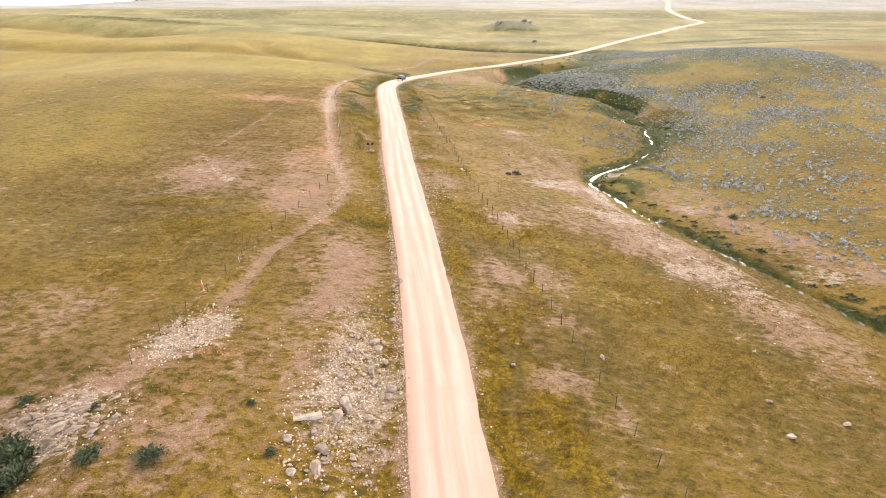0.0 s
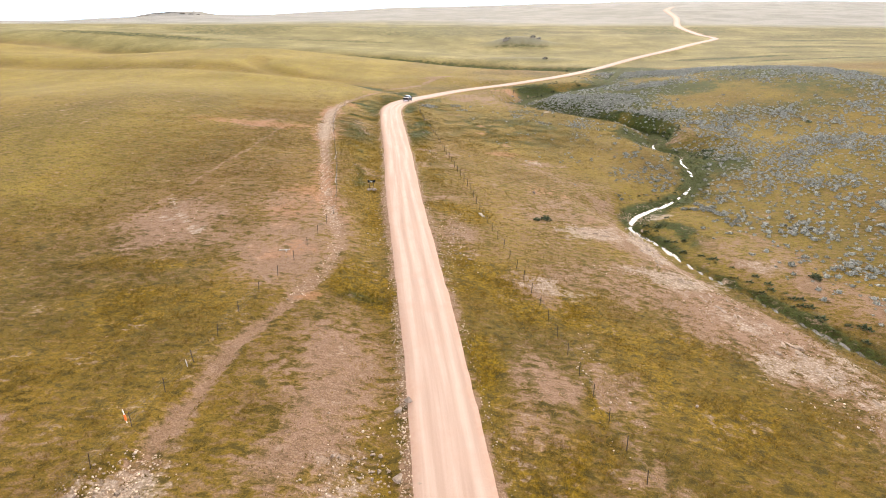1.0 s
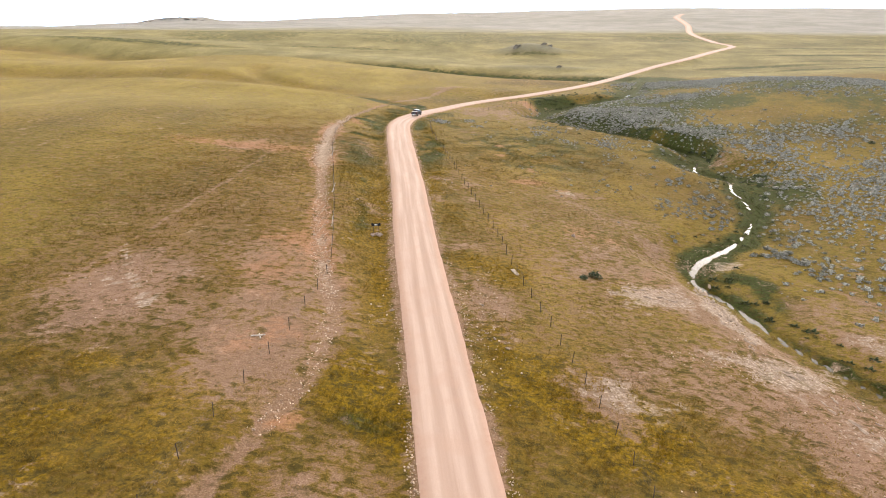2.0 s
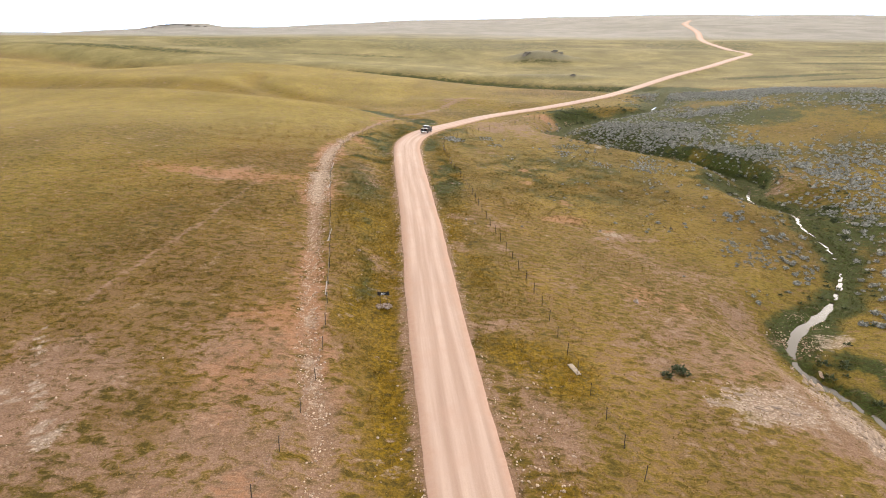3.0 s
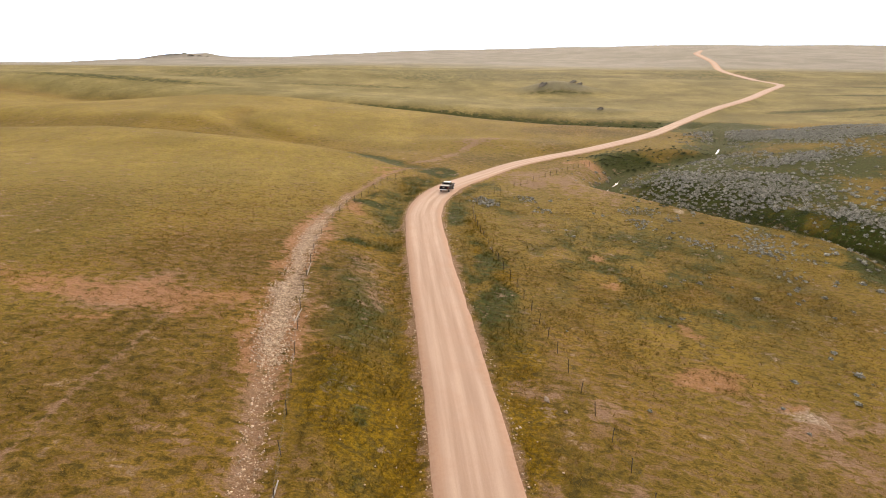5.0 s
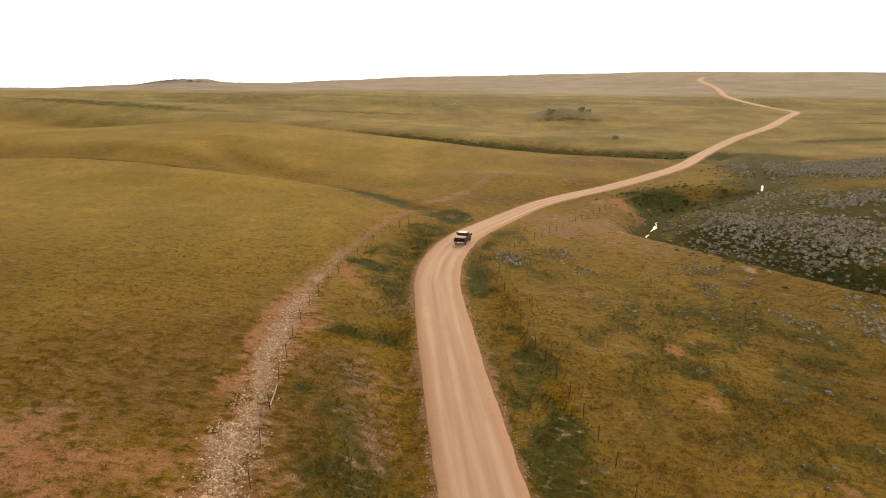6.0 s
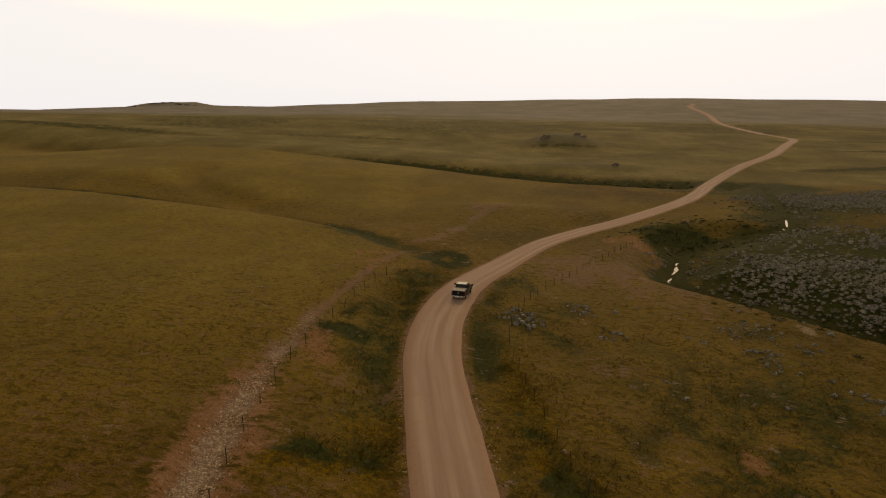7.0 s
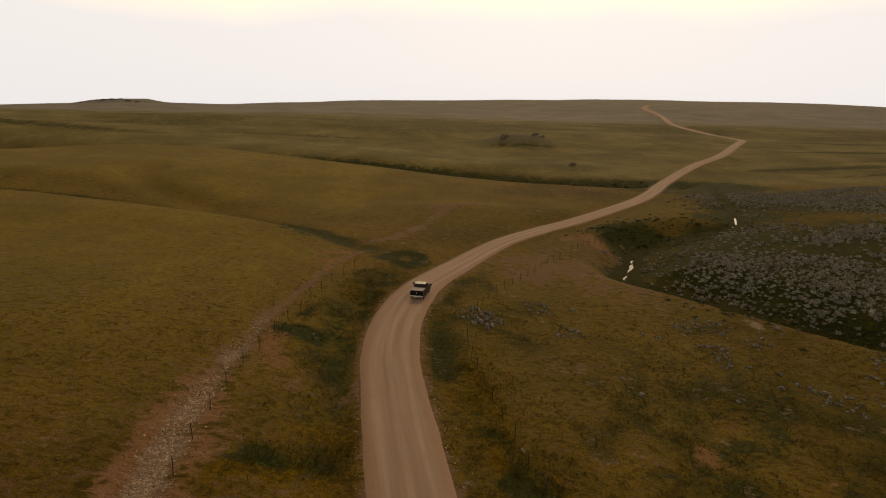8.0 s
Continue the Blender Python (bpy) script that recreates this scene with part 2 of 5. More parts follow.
M_GROUND, M_ROAD, M_TUFT, M_WATER = ground_material(), road_material(), tuft_material(), water_material()
M_ROCK = speckled("limestone", (0.185, 0.138, 0.108), (0.36, 0.28, 0.22), 2.2, 0.92, 0.06, random_tint=0.18)
M_ROCKS = speckled("rubble", (0.29, 0.205, 0.148), (0.56, 0.445, 0.34), 2.2, 0.92, 0.04, random_tint=0.25, island=True)
M_DARKROCK = speckled("lichened_rock", (0.075, 0.065, 0.055), (0.17, 0.15, 0.12), 0.6, 0.95, 0.2)
M_SAGE = speckled("sage_leaves", (0.100, 0.105, 0.088), (0.315, 0.313, 0.280), 3.0, 0.85, 0, random_tint=0.3, island=True)
M_BUSH = speckled("willow_leaves", (0.028, 0.042, 0.018), (0.085, 0.105, 0.050), 3.0, 0.8, 0, random_tint=0.35, island=True)
M_STEM = speckled("woody_stem", (0.06, 0.045, 0.035), (0.13, 0.10, 0.08), 6.0, 0.9, 0.01)
M_STEEL = speckled("rusty_steel_post", (0.035, 0.028, 0.024), (0.085, 0.06, 0.045), 9.0, 0.75, 0.004, metal=0.3)
M_WIRE = speckled("dull_wire", (0.10, 0.095, 0.09), (0.2, 0.19, 0.18), 9.0, 0.6, 0, metal=0.7)
M_WOOD = speckled("weathered_wood", (0.30, 0.26, 0.22), (0.55, 0.50, 0.45), 5.0, 0.9, 0.01)
M_CONCRETE = speckled("concrete", (0.26, 0.215, 0.165), (0.38, 0.32, 0.255), 1.5, 0.9, 0.02)
M_ORANGE = paint("orange_plastic", (0.75, 0.16, 0.025), 0.5)
M_WHITE = paint("white_paint", (0.78, 0.76, 0.72), 0.5)
M_SIGNBLACK = speckled("black_sign_panel", (0.008, 0.008, 0.009), (0.014, 0.014, 0.015), 5.0, 0.95, 0)
M_BODY = paint("black_car_paint", (0.006, 0.006, 0.007), 0.3, dust=0.02, gloss=0.12)
# sky reflection is put into the colour: grey cover lightened, roof silvered
M_COVER = paint("grey_bed_cover", (0.30, 0.295, 0.29), 0.45, dust=0.12, gloss=0.4)
M_ROOF = paint("roof_sky_reflection", (0.50, 0.49, 0.48), 0.3, coat=0.3)
M_CHROME = paint("chrome", (0.62, 0.61, 0.60), 0.2, metal=0.9)
M_TYRE = paint("tyre_rubber", (0.02, 0.019, 0.018), 0.85)
M_TAIL = paint("tail_lamp_red", (0.12, 0.006, 0.005), 0.2, coat=0.3, dust=0.05)
M_PLASTIC = paint("black_plastic", (0.02, 0.02, 0.021), 0.6)


def glass_material():
    m, n, l, b = material("dark_car_glass")
    b.inputs["Base Color"].default_value = (0.012, 0.013, 0.014, 1)
    b.inputs["Roughness"].default_value = 0.05
    b.inputs["Specular IOR Level"].default_value = 0.5
    return m


M_GLASS = glass_material()


# ---- shape of the land ----
def smooth(a, b, x):
    k = np.clip((x - a) / (b - a), 0, 1)
    return k * k * (3 - 2 * k)


def value_noise(x, y, size, seed):
    """Smooth noise from 0 to 1 with cells of that size."""
    u, v = x / size, y / size
    iu, iv = np.floor(u).astype(np.int64), np.floor(v).astype(np.int64)
    fu, fv = u - iu, v - iv
    fu, fv = fu * fu * (3 - 2 * fu), fv * fv * (3 - 2 * fv)

    def lattice(i, j):
        h = (i * 374761393 + j * 668265263 + seed * 974711) & 0x7FFFFFFF
        h = ((h ^ (h >> 13)) * 1274126177) & 0x7FFFFFFF
        return ((h ^ (h >> 16)) & 0xFFFF) / 65535.0

    top = lattice(iu, iv) * (1 - fu) + lattice(iu + 1, iv) * fu
    low = lattice(iu, iv + 1) * (1 - fu) + lattice(iu + 1, iv + 1) * fu
    return top * (1 - fv) + low * fv


def fbm(x, y, size, seed, octaves=4):
    total, amp, norm = 0.0, 1.0, 0.0
    for k in range(octaves):
        total = total + amp * value_noise(x + 17.3 * k, y - 9.1 * k, size / 2 ** k, seed + k)
        norm += amp
        amp *= 0.55
    return total / norm


def curve_points(ctrl, step):
    """Catmull-Rom curve through the control rows, sampled about every step metres."""
    c = np.array(ctrl, float)
    c = np.vstack([2 * c[0] - c[1], c, 2 * c[-1] - c[-2]])
    pts = []
    for i in range(1, len(c) - 2):
        p0, p1, p2, p3 = c[i - 1:i + 3]
        count = max(1, int(np.hypot(*(p2 - p1)[:2]) / step))
        for k in range(count):
            s = k / count
            pts.append(0.5 * (2 * p1 + (p2 - p0) * s + (2 * p0 - 5 * p1 + 4 * p2 - p3) * s * s + (3 * p1 - p0 - 3 * p2 + p3) * s ** 3))
    pts.append(c[-2])
    return np.array(pts)


def near_curve(line, x, y, reach):
    """Distance to the curve (at most reach), its side (+ to the right), and its further columns at the nearest place."""
    d = np.full(x.shape, reach, float)
    side = np.ones(x.shape)
    cols = [np.full(x.shape, line[0, k], float) for k in range(2, line.shape[1])]
    box = (x > line[:, 0].min() - reach) & (x < line[:, 0].max() + reach) & (y > line[:, 1].min() - reach) & (y < line[:, 1].max() + reach)
    idx = np.nonzero(box)[0]
    bx, by = x[idx], y[idx]
    for a, b in zip(line[:-1], line[1:]):
        lo_x, hi_x = min(a[0], b[0]) - reach, max(a[0], b[0]) + reach
        lo_y, hi_y = min(a[1], b[1]) - reach, max(a[1], b[1]) + reach
        sub = np.nonzero((bx > lo_x) & (bx < hi_x) & (by > lo_y) & (by < hi_y))[0]
        if not len(sub):
            continue
        ex, ey = b[0] - a[0], b[1] - a[1]
        px, py = bx[sub] - a[0], by[sub] - a[1]
        s = np.clip((px * ex + py * ey) / (ex * ex + ey * ey), 0, 1)
        dist = np.hypot(px - s * ex, py - s * ey)
        gi = idx[sub]
        better = dist < d[gi]
        gi, s = gi[better], s[better]
        d[gi] = dist[better]
        side[gi] = np.sign((px * ey - py * ex)[better])
        for k, col in enumerate(cols):
            col[gi] = a[k + 2] + s * (b[k + 2] - a[k + 2])
    return d, side, cols


# rows of x, y, z, half width
ROAD = curve_points([
    (10, -60, -2.2, 2.67), (5.2, -10, -2, 2.67), (-0.3, 28, -1.95, 2.62), (-2.4, 45, -2, 2.62), (-5.2, 65, -1.95, 2.58),
    (-9.7, 93, -1.6, 2.67), (-13.3, 115, -1.3, 2.76), (-17.7, 145, -0.75, 2.76), (-22.5, 175, -0.4, 2.81), (-25.65, 197, -0.45, 2.85)] + [
    (-26.35, 207, -0.55, 2.94), (-25.7, 218, -0.8, 2.94), (-23, 231, -1.3, 2.85), (-16.95, 245.5, -1.8, 2.6), (-7.6, 265.6, -2.4, 2.5),
    (3.2, 280.6, -2.65, 2.5), (18.5, 298.3, -2.7, 2.45), (47.8, 337.9, -2.6, 2.45), (74.7, 387.9, -2.9, 2.5), (110, 442.5, -0.8, 2.76),
    (145, 487, 1.7, 2.85), (190, 562, 3.2, 2.94), (231, 632, 3.8, 3.04), (248, 680, 3.6, 3.13), (254, 740, 5, 3.6), (289, 920, 10.5, 4),
    (345, 1110, 20, 4.5), (385, 1290, 30.5, 5.5), (400, 1350, 34, 6), (440, 1450, 40, 6), (475, 1540, 43, 6)], 2.5)
# rows of x, y, z of the bed, half width of the water
CREEK = curve_points([
    (86, 372, -2.6, 0.05), (74, 340, -2.9, 0.05), (64, 312, -3.2, 0.06), (54, 291, -3.7, 0.2), (41, 286, -5.8, 0.05), (25.7, 277, -7.4, 0.06), (20, 265, -7.7, 0.16), (15.5, 254, -7.8, 0.2),
    (21, 244.5, -8, 0.2), (37, 227, -8.3, 0.2), (50.5, 213, -8.6, 0.12), (54, 200, -8.8, 0.06), (49.4, 187, -9, 0.22), (53.5, 177.4, -9, 0.2), (51.6, 170.4, -9, 0.22), (50, 158.2, -9, 0.1)] + [
    (46.2, 147.3, -9.1, 0.09), (38.6, 135.8, -9.1, 0.32), (29.6, 126.8, -9.1, 0.45), (26.4, 119.6, -9.2, 0.25), (29.4, 110.8, -9.3, 0.38), (31.5, 102, -9.3, 0.3), (36, 93, -9.5, 0.14), (40.5, 83.5, -9.7, 0.16),
    (44.8, 74.3, -9.9, 0.1), (49, 64, -10.1, 0.17), (53, 50, -10.4, 0.12), (58, 30, -10.8, 0.14), (66, 0, -11.5, 0.28), (72, -30, -12, 0.28)], 2.0)
# the eroded track and ditch beside the fence: x, y, half width
TRACK = curve_points([
    (-27.5, 38, 1.6), (-25.8, 43, 1.7), (-24.1, 49, 0.9), (-23.7, 56.5, 0.75), (-22.8, 67.9, 0.7), (-20.6, 74.1, 0.7), (-18.9, 83.3, 1.2), (-20.0, 94.5, 1.3),
    (-22.6, 101.5, 1.2), (-25.6, 112, 1.0), (-30.1, 132, 0.9), (-36.1, 157, 1.6), (-37.9, 168, 0.85), (-39.5, 178, 1.4), (-40.9, 188, 1.5), (-41.0, 198, 1.1), (-40.9, 209, 0.7), (-39.8, 222, 0.55), (-38.0, 238, 0.5), (-34.9, 252, 0.5)], 2.0)
# far gullies: x, y, depth, half width
GULLY = curve_points([(-330, 520, 1.5, 9), (-230, 470, 2.5, 9), (-130, 452, 3.0, 10), (-84, 440, 4.0, 11), (-46, 432, 5.0, 13), (-5, 413, 5.5, 14),
                      (28, 398, 5.0, 13), (60, 385, 4.0, 11), (84, 374, 2.5, 9), (88, 365, 2.5, 8)], 6)
FOLD = curve_points([(-190, 306, 0.6, 4), (-150, 300, 0.9, 4), (-110, 290, 1.2, 4), (-82, 283, 1.7, 4), (-66, 279, 1.6, 4), (-54, 274, 1.3, 4), (-43, 263, 1.0, 4), (-33, 253, 0.7, 4), (-28, 249, 0.4, 4)], 4)
DRAW = curve_points([(-116, 352, 0.8, 6), (-112, 338, 2.0, 7), (-108, 322, 2.4, 7), (-101, 312, 2.0, 6), (-88, 300, 1.2, 5), (-76, 290, 0.5, 4)], 4)
# broad hollows behind the two ridges on the west side
HOLLOW = curve_points([(-330, 330, 2.4, 20), (-240, 318, 3.2, 17), (-170, 308, 2.8, 14), (-120, 300, 2.2, 12), (-85, 291, 1.6, 10), (-60, 282, 1.0, 9), (-40, 268, 0.4, 7)], 8)
DALE = curve_points([(-420, 520, 4.5, 30), (-300, 495, 4.5, 28), (-200, 470, 4.0, 25), (-110, 455, 3.2, 20), (-50, 440, 2.0, 16), (0, 422, 1.0, 12), (40, 400, 0.3, 10)], 10)
BANKLINE = curve_points([(-31, 262), (-27, 272), (-23, 284), (-19, 296), (-15, 304), (-8, 309)], 3)
# worn rim of the slope above the creek
RIM = curve_points([(18, 153), (16.6, 143), (18, 135), (22.6, 132), (22.6, 124), (21.2, 115), (19, 110)], 2)
PATHLET = curve_points([(-50.5, 92), (-49, 105), (-47.2, 124), (-45.8, 134), (-45.9, 145.6), (-45, 162)], 3)
# white salt cracks in the bare patch
CRACK = curve_points([(-49.3, 108.2, 0.5), (-47.3, 104.5, 0.5), (-44.9, 100.5, 0.45), (-42.5, 97.7, 0.8), (-40.4, 95.2, 0.5), (-39.6, 93.1, 0.6), (-38, 91.6, 0.4)], 1.5)
CRACK_B = curve_points([(-37.6, 100.5, 0.3), (-39, 97.5, 0.4), (-38.6, 94.5, 0.4), (-38.4, 92.4, 0.5)], 1.5)
CRACK_C = curve_points([(-47, 98.2, 0.3), (-44.2, 96.9, 0.4), (-41.4, 96, 0.4)], 1.5)

# gentle rises and hollows, row by row from the near ones on: amplitude in metres at each column
NEAR_X = (-110, -60, -15, 30, 75, 130)
NEAR_ROWS = {
    40: (0.73, -1.44, 0.61, -1.40, -4.28, -1.16), 90: (-0.02, -3.02, 1.69, -2.54, -3.25, -0.17), 140: (0.78, 0.62, 0.93, -4.47, -1.97, 0.07),
    190: (2.23, 1.17, -2.04, -1.14, -1.12, -0.91), 240: (-0.81, -1.08, -0.19, -2.73, -0.63, 3.76), 300: (0.35, -3.95, -0.18, -0.58, 0.58, 4.35)}
FAR_X = (-240, -120, 0, 120, 240)
FAR_ROWS = {340: (3.53, 4.23, -3.75, -2.35, 2.05), 440: (1.01, 0.01, -3.79, -2.70, 0.25), 560: (-3.18, -3.54, 1.27, 1.44, -1.42)}
# single hills: x, y, radius across, radius along, height
HILLS = [
    (42, 590, 20, 12, 8.5), (34, 448, 26, 9, 2.6), (-85, 1050, 150, 70, 6), (-250, 760, 120, 60, 4),
    (-620, 1345, 230, 150, 13), (-400, 1900, 250, 380, -12), (720, 1900, 420, 300, 13), (420, 1450, 230, 260, 19), (250, 860, 140, 60, 3),
    (-15, 300, 22, 9, 1.2), (-35, 27, 4.5, 6, -3.2), (700, 1300, 160, 120, 7), (-235, 385, 75, 55, -5), (-140, 395, 55, 45, -2.2), (-30, 410, 60, 30, -1.0),
] + [
    (-195, 268, 50, 60, -6.0), (-330, 575, 120, 30, 3.5), (-1150, 1450, 320, 350, -12), (-13, 304, 10, 6, 1.0), (-260, 450, 50, 40, -6), (-155, 425, 35, 30, 2.2), (-72, 267, 28, 11, 1.7),
    (30, 560, 90, 70, -9), (1150, 1650, 300, 250, 10),
]


def base_height(x, y):
    xs = 350 * np.tanh(x / 350)
    ys = np.where(y < 600, y, 600 + 300 * np.tanh((y - 600) / 300))
    h = -0.273 - 0.0133 * xs + 0.01269 * ys
    for rows, columns, radius in ((NEAR_ROWS, NEAR_X, 38.0), (FAR_ROWS, FAR_X, 75.0)):
        for cy, amps in rows.items():
            for cx, amp in zip(columns, amps):
                h = h + amp * np.exp(-((x - cx) ** 2 + (y - cy) ** 2) / (2 * radius ** 2))
    for cx, cy, rx, ry, amp in HILLS:
        h = h + amp * np.exp(-((x - cx) ** 2 / (2 * rx * rx) + (y - cy) ** 2 / (2 * ry * ry)))
    h = h + 41 * smooth(1100, 2100, y) * smooth(-1150, -150, x)
    h = h - 34 * smooth(1500, 3600, y) * smooth(-650, -1400, x)
    # the flat-topped mesa on the skyline
    h = h + 6.5 * smooth(1.25, 0.8, np.hypot((x + 625) / 62, (y - 1340) / 45))
    far = smooth(350, 900, y)
    h = h + far * 7 * (fbm(x, y, 260, 5) - 0.5) + 0.9 * (fbm(x, y, 34, 11) - 0.5) * smooth(4000, 300, np.abs(x) + y) + 0.22 * (fbm(x, y, 5, 21, 3) - 0.5)
    return h


def land(x, y):
    """Height of the ground."""
    x, y = np.atleast_1d(np.asarray(x, float)), np.atleast_1d(np.asarray(y, float))
    h = base_height(x, y)
    for line in (GULLY, FOLD, DRAW, HOLLOW, DALE):
        d, _, (depth, half) = near_curve(line, x, y, 90)
        h = h - depth * np.exp(-(d / half) ** 2)
    d, _, (half,) = near_curve(TRACK, x, y, 8)
    h = h - 0.35 * np.exp(-(d / (half * 0.9)) ** 2)
    # creek: a channel in a flat meadow between banks, steep on the near side
    d, side, (bed, half) = near_curve(CREEK, x, y, 45)
    wob = d + 2.2 * (fbm(x, y, 9, 31, 3) - 0.5)
    shore = np.maximum(d + 1.6 * np.minimum(half * 2.2, 1) * (fbm(x, y, 3.2, 33, 3) - 0.5), 0)
    half = half * (0.5 + 1.5 * fbm(x, y, 6, 35, 2))
    floor_z = bed + 0.65 * smooth(half * 0.5, half * 1.6 + 0.3, shore) + 0.05 * np.maximum(d - half, 0)
    far_bank = side < 0
    bluff = smooth(125, 115, y)
    a = np.where(far_bank, 2.5, 1.8 - 0.6 * bluff)
    b = np.where(far_bank, 16.0 - 11.0 * smooth(182, 196, y) * smooth(236, 222, y), 11.0 - 2.5 * bluff)
    blend = smooth(a, b, np.maximum(wob, d * 0.5))
    h = np.where(d < 44, floor_z * (1 - blend) + h * blend, h)
    # road bed, slightly raised, with shallow side ditches
    d, _, (rz, half) = near_curve(ROAD, x, y, 26)
    blend = smooth(half + 0.3, half + 8.0, d)
    h = (rz - 0.10 - 0.35 * smooth(half, half + 2.0, d)) * (1 - blend) + h * blend
    return h


# ---- what grows or lies where: soft masks from 0 to 1 ----
def blobs(x, y, rows):
    out_mask = np.zeros(x.shape)
    for cx, cy, rx, ry, turn, weight in rows:
        c, s = math.cos(radians(turn)), math.sin(radians(turn))
        u, v = (x - cx) * c + (y - cy) * s, -(x - cx) * s + (y - cy) * c
        out_mask = np.maximum(out_mask, weight * smooth(1.65, 0.35, np.hypot(u / rx, v / ry)))
    return out_mask


BARE = [
    (-22, 30, 7, 7, 0, 0.6), (-31, 33, 5, 5, 0, 0.8), (-6, 33, 1.5, 9, 5, 0.6), (13.2, 38.4, 1.4, 1.6, 11, 0.6), (8.7, 41.4, 3.5, 3.4, 11, 0.7), (-10, 42, 4, 10, 5, 0.55), (-13, 43, 4.5, 9, 0, 0.6),
    (-40, 50, 8, 6, 0, 0.5), (11, 53, 1.3, 4, 8, 0.7), (3.3, 55.8, 2.1, 3.9, 6, 0.5), (-13.2, 58, 5, 15, 5, 0.75), (36, 58, 6, 10, 15, 0.75), (8, 60, 1.2, 4, 8, 0.7), (4, 61.5, 1.6, 3.6, 15, 0.8)] + [
    (4.4, 61.7, 1.4, 3.5, 13, 0.85), (10.8, 62.5, 3.1, 5.4, 13, 0.5), (4.5, 63, 1.7, 3.1, 12, 0.7), (-15.3, 64.2, 4.8, 4.9, 10, 0.8), (31.5, 71, 6, 9, 25, 0.7), (60, 75, 7, 5, 0, 0.6), (56, 79, 5, 7, 20, 0.8),
    (29.1, 81.5, 8.7, 9.9, 22, 0.95), (6.2, 81.8, 3, 4.7, 14, 0.75), (18.7, 81.9, 4.7, 3.4, 20, 0.6), (25.5, 84, 6, 8, 30, 0.8), (7.2, 85, 5, 4, 20, 0.6), (17.9, 85.1, 6.9, 5.8, 18, 0.6), (-24.7, 85.4, 5.5, 9.4, 8, 0.95)] + [
    (52, 90, 6, 4.5, -30, 0.8), (50, 90, 5, 9, 20, 0.65), (-36, 92, 5, 4, 0, 0.6), (-26.5, 92, 6, 9, -20, 0.8), (15, 92, 6, 4, 40, 0.55), (20, 92, 5, 3.5, -30, 0.8), (-43.4, 96.8, 6.2, 9.6, 4, 0.9),
    (-27, 97, 5, 9, 0, 0.6), (-3.6, 97.4, 3.7, 6.8, 18, 0.8), (45.1, 97.4, 3.6, 10.4, 5, 0.75), (-7.2, 100, 1, 9, 9, 0.8), (40.2, 102.4, 3.5, 6, 20, 0.75), (-24.2, 102.7, 3.6, 10.4, 10, 0.8), (25.3, 102.9, 7.8, 15.1, 31, 0.9)] + [
    (44.5, 103.7, 6.1, 14.1, 6, 0.6), (-31.3, 105.6, 5.5, 4.6, 6, 0.85), (-25, 106, 4, 8, 20, 0.55), (17, 108, 5, 4, 0, 0.7), (40, 108, 6, 8, 0, 0.5), (10, 110, 9, 11, 0, 0.42), (14, 110, 5, 3.5, 30, 0.6),
    (-6.7, 114.3, 2.8, 1.9, 13, 0.75), (18, 114.6, 6.8, 7.7, 25, 0.8), (14.9, 115.9, 16, 7.4, 33, 0.6), (24, 118, 2.5, 7, 5, 0.7), (13, 124, 8, 8, 0, 0.4), (2, 128, 5, 5, 0, 0.4), (-22, 129.6, 1.1, 5.2, 27, 0.65)] + [
    (-10.1, 135, 1.9, 2.1, 12, 0.6), (-4.6, 136.4, 1.1, 1.1, 16, 0.95), (-37.1, 136.7, 4.5, 1.2, 12, 0.7), (-5.1, 136.9, 1.2, 1.4, 21, 0.9), (22, 137.1, 4.8, 4, 16, 0.65), (14, 142, 2.5, 9, 20, 0.6), (-5.8, 146.8, 2.9, 1.6, 19, 0.8),
    (-11.1, 148.3, 2.2, 1.6, 15, 0.6), (13.5, 150.5, 5.7, 1.4, 22, 0.9), (14, 150.7, 2.7, 0.9, 18, 0.85), (9.9, 153.3, 4.4, 1.2, 18, 0.6), (-53, 158, 9.3, 5.6, 16, 0.75), (-29, 170, 3, 9, 10, 0.5), (-15.4, 170.6, 0.5, 0.7, 12, 0.2)] + [
    (-31.3, 176.8, 2.6, 3.8, 36, 0.5), (58, 193, 6, 4, 0, 0.55), (-32.4, 194.6, 3.2, 5.1, 41, 0.6), (-9, 205, 5, 3, 0, 0.4), (9.9, 240.2, 13.4, 16.2, 36, 0.6), (-2.2, 247, 13.9, 10.1, 33, 0.75), (8, 262, 7, 9, -30, 0.5),
    (-30, 264, 2, 8, -40, 0.6), (15, 270, 5, 5, 0, 0.6), (-18, 301, 9, 6, 40, 0.65)]
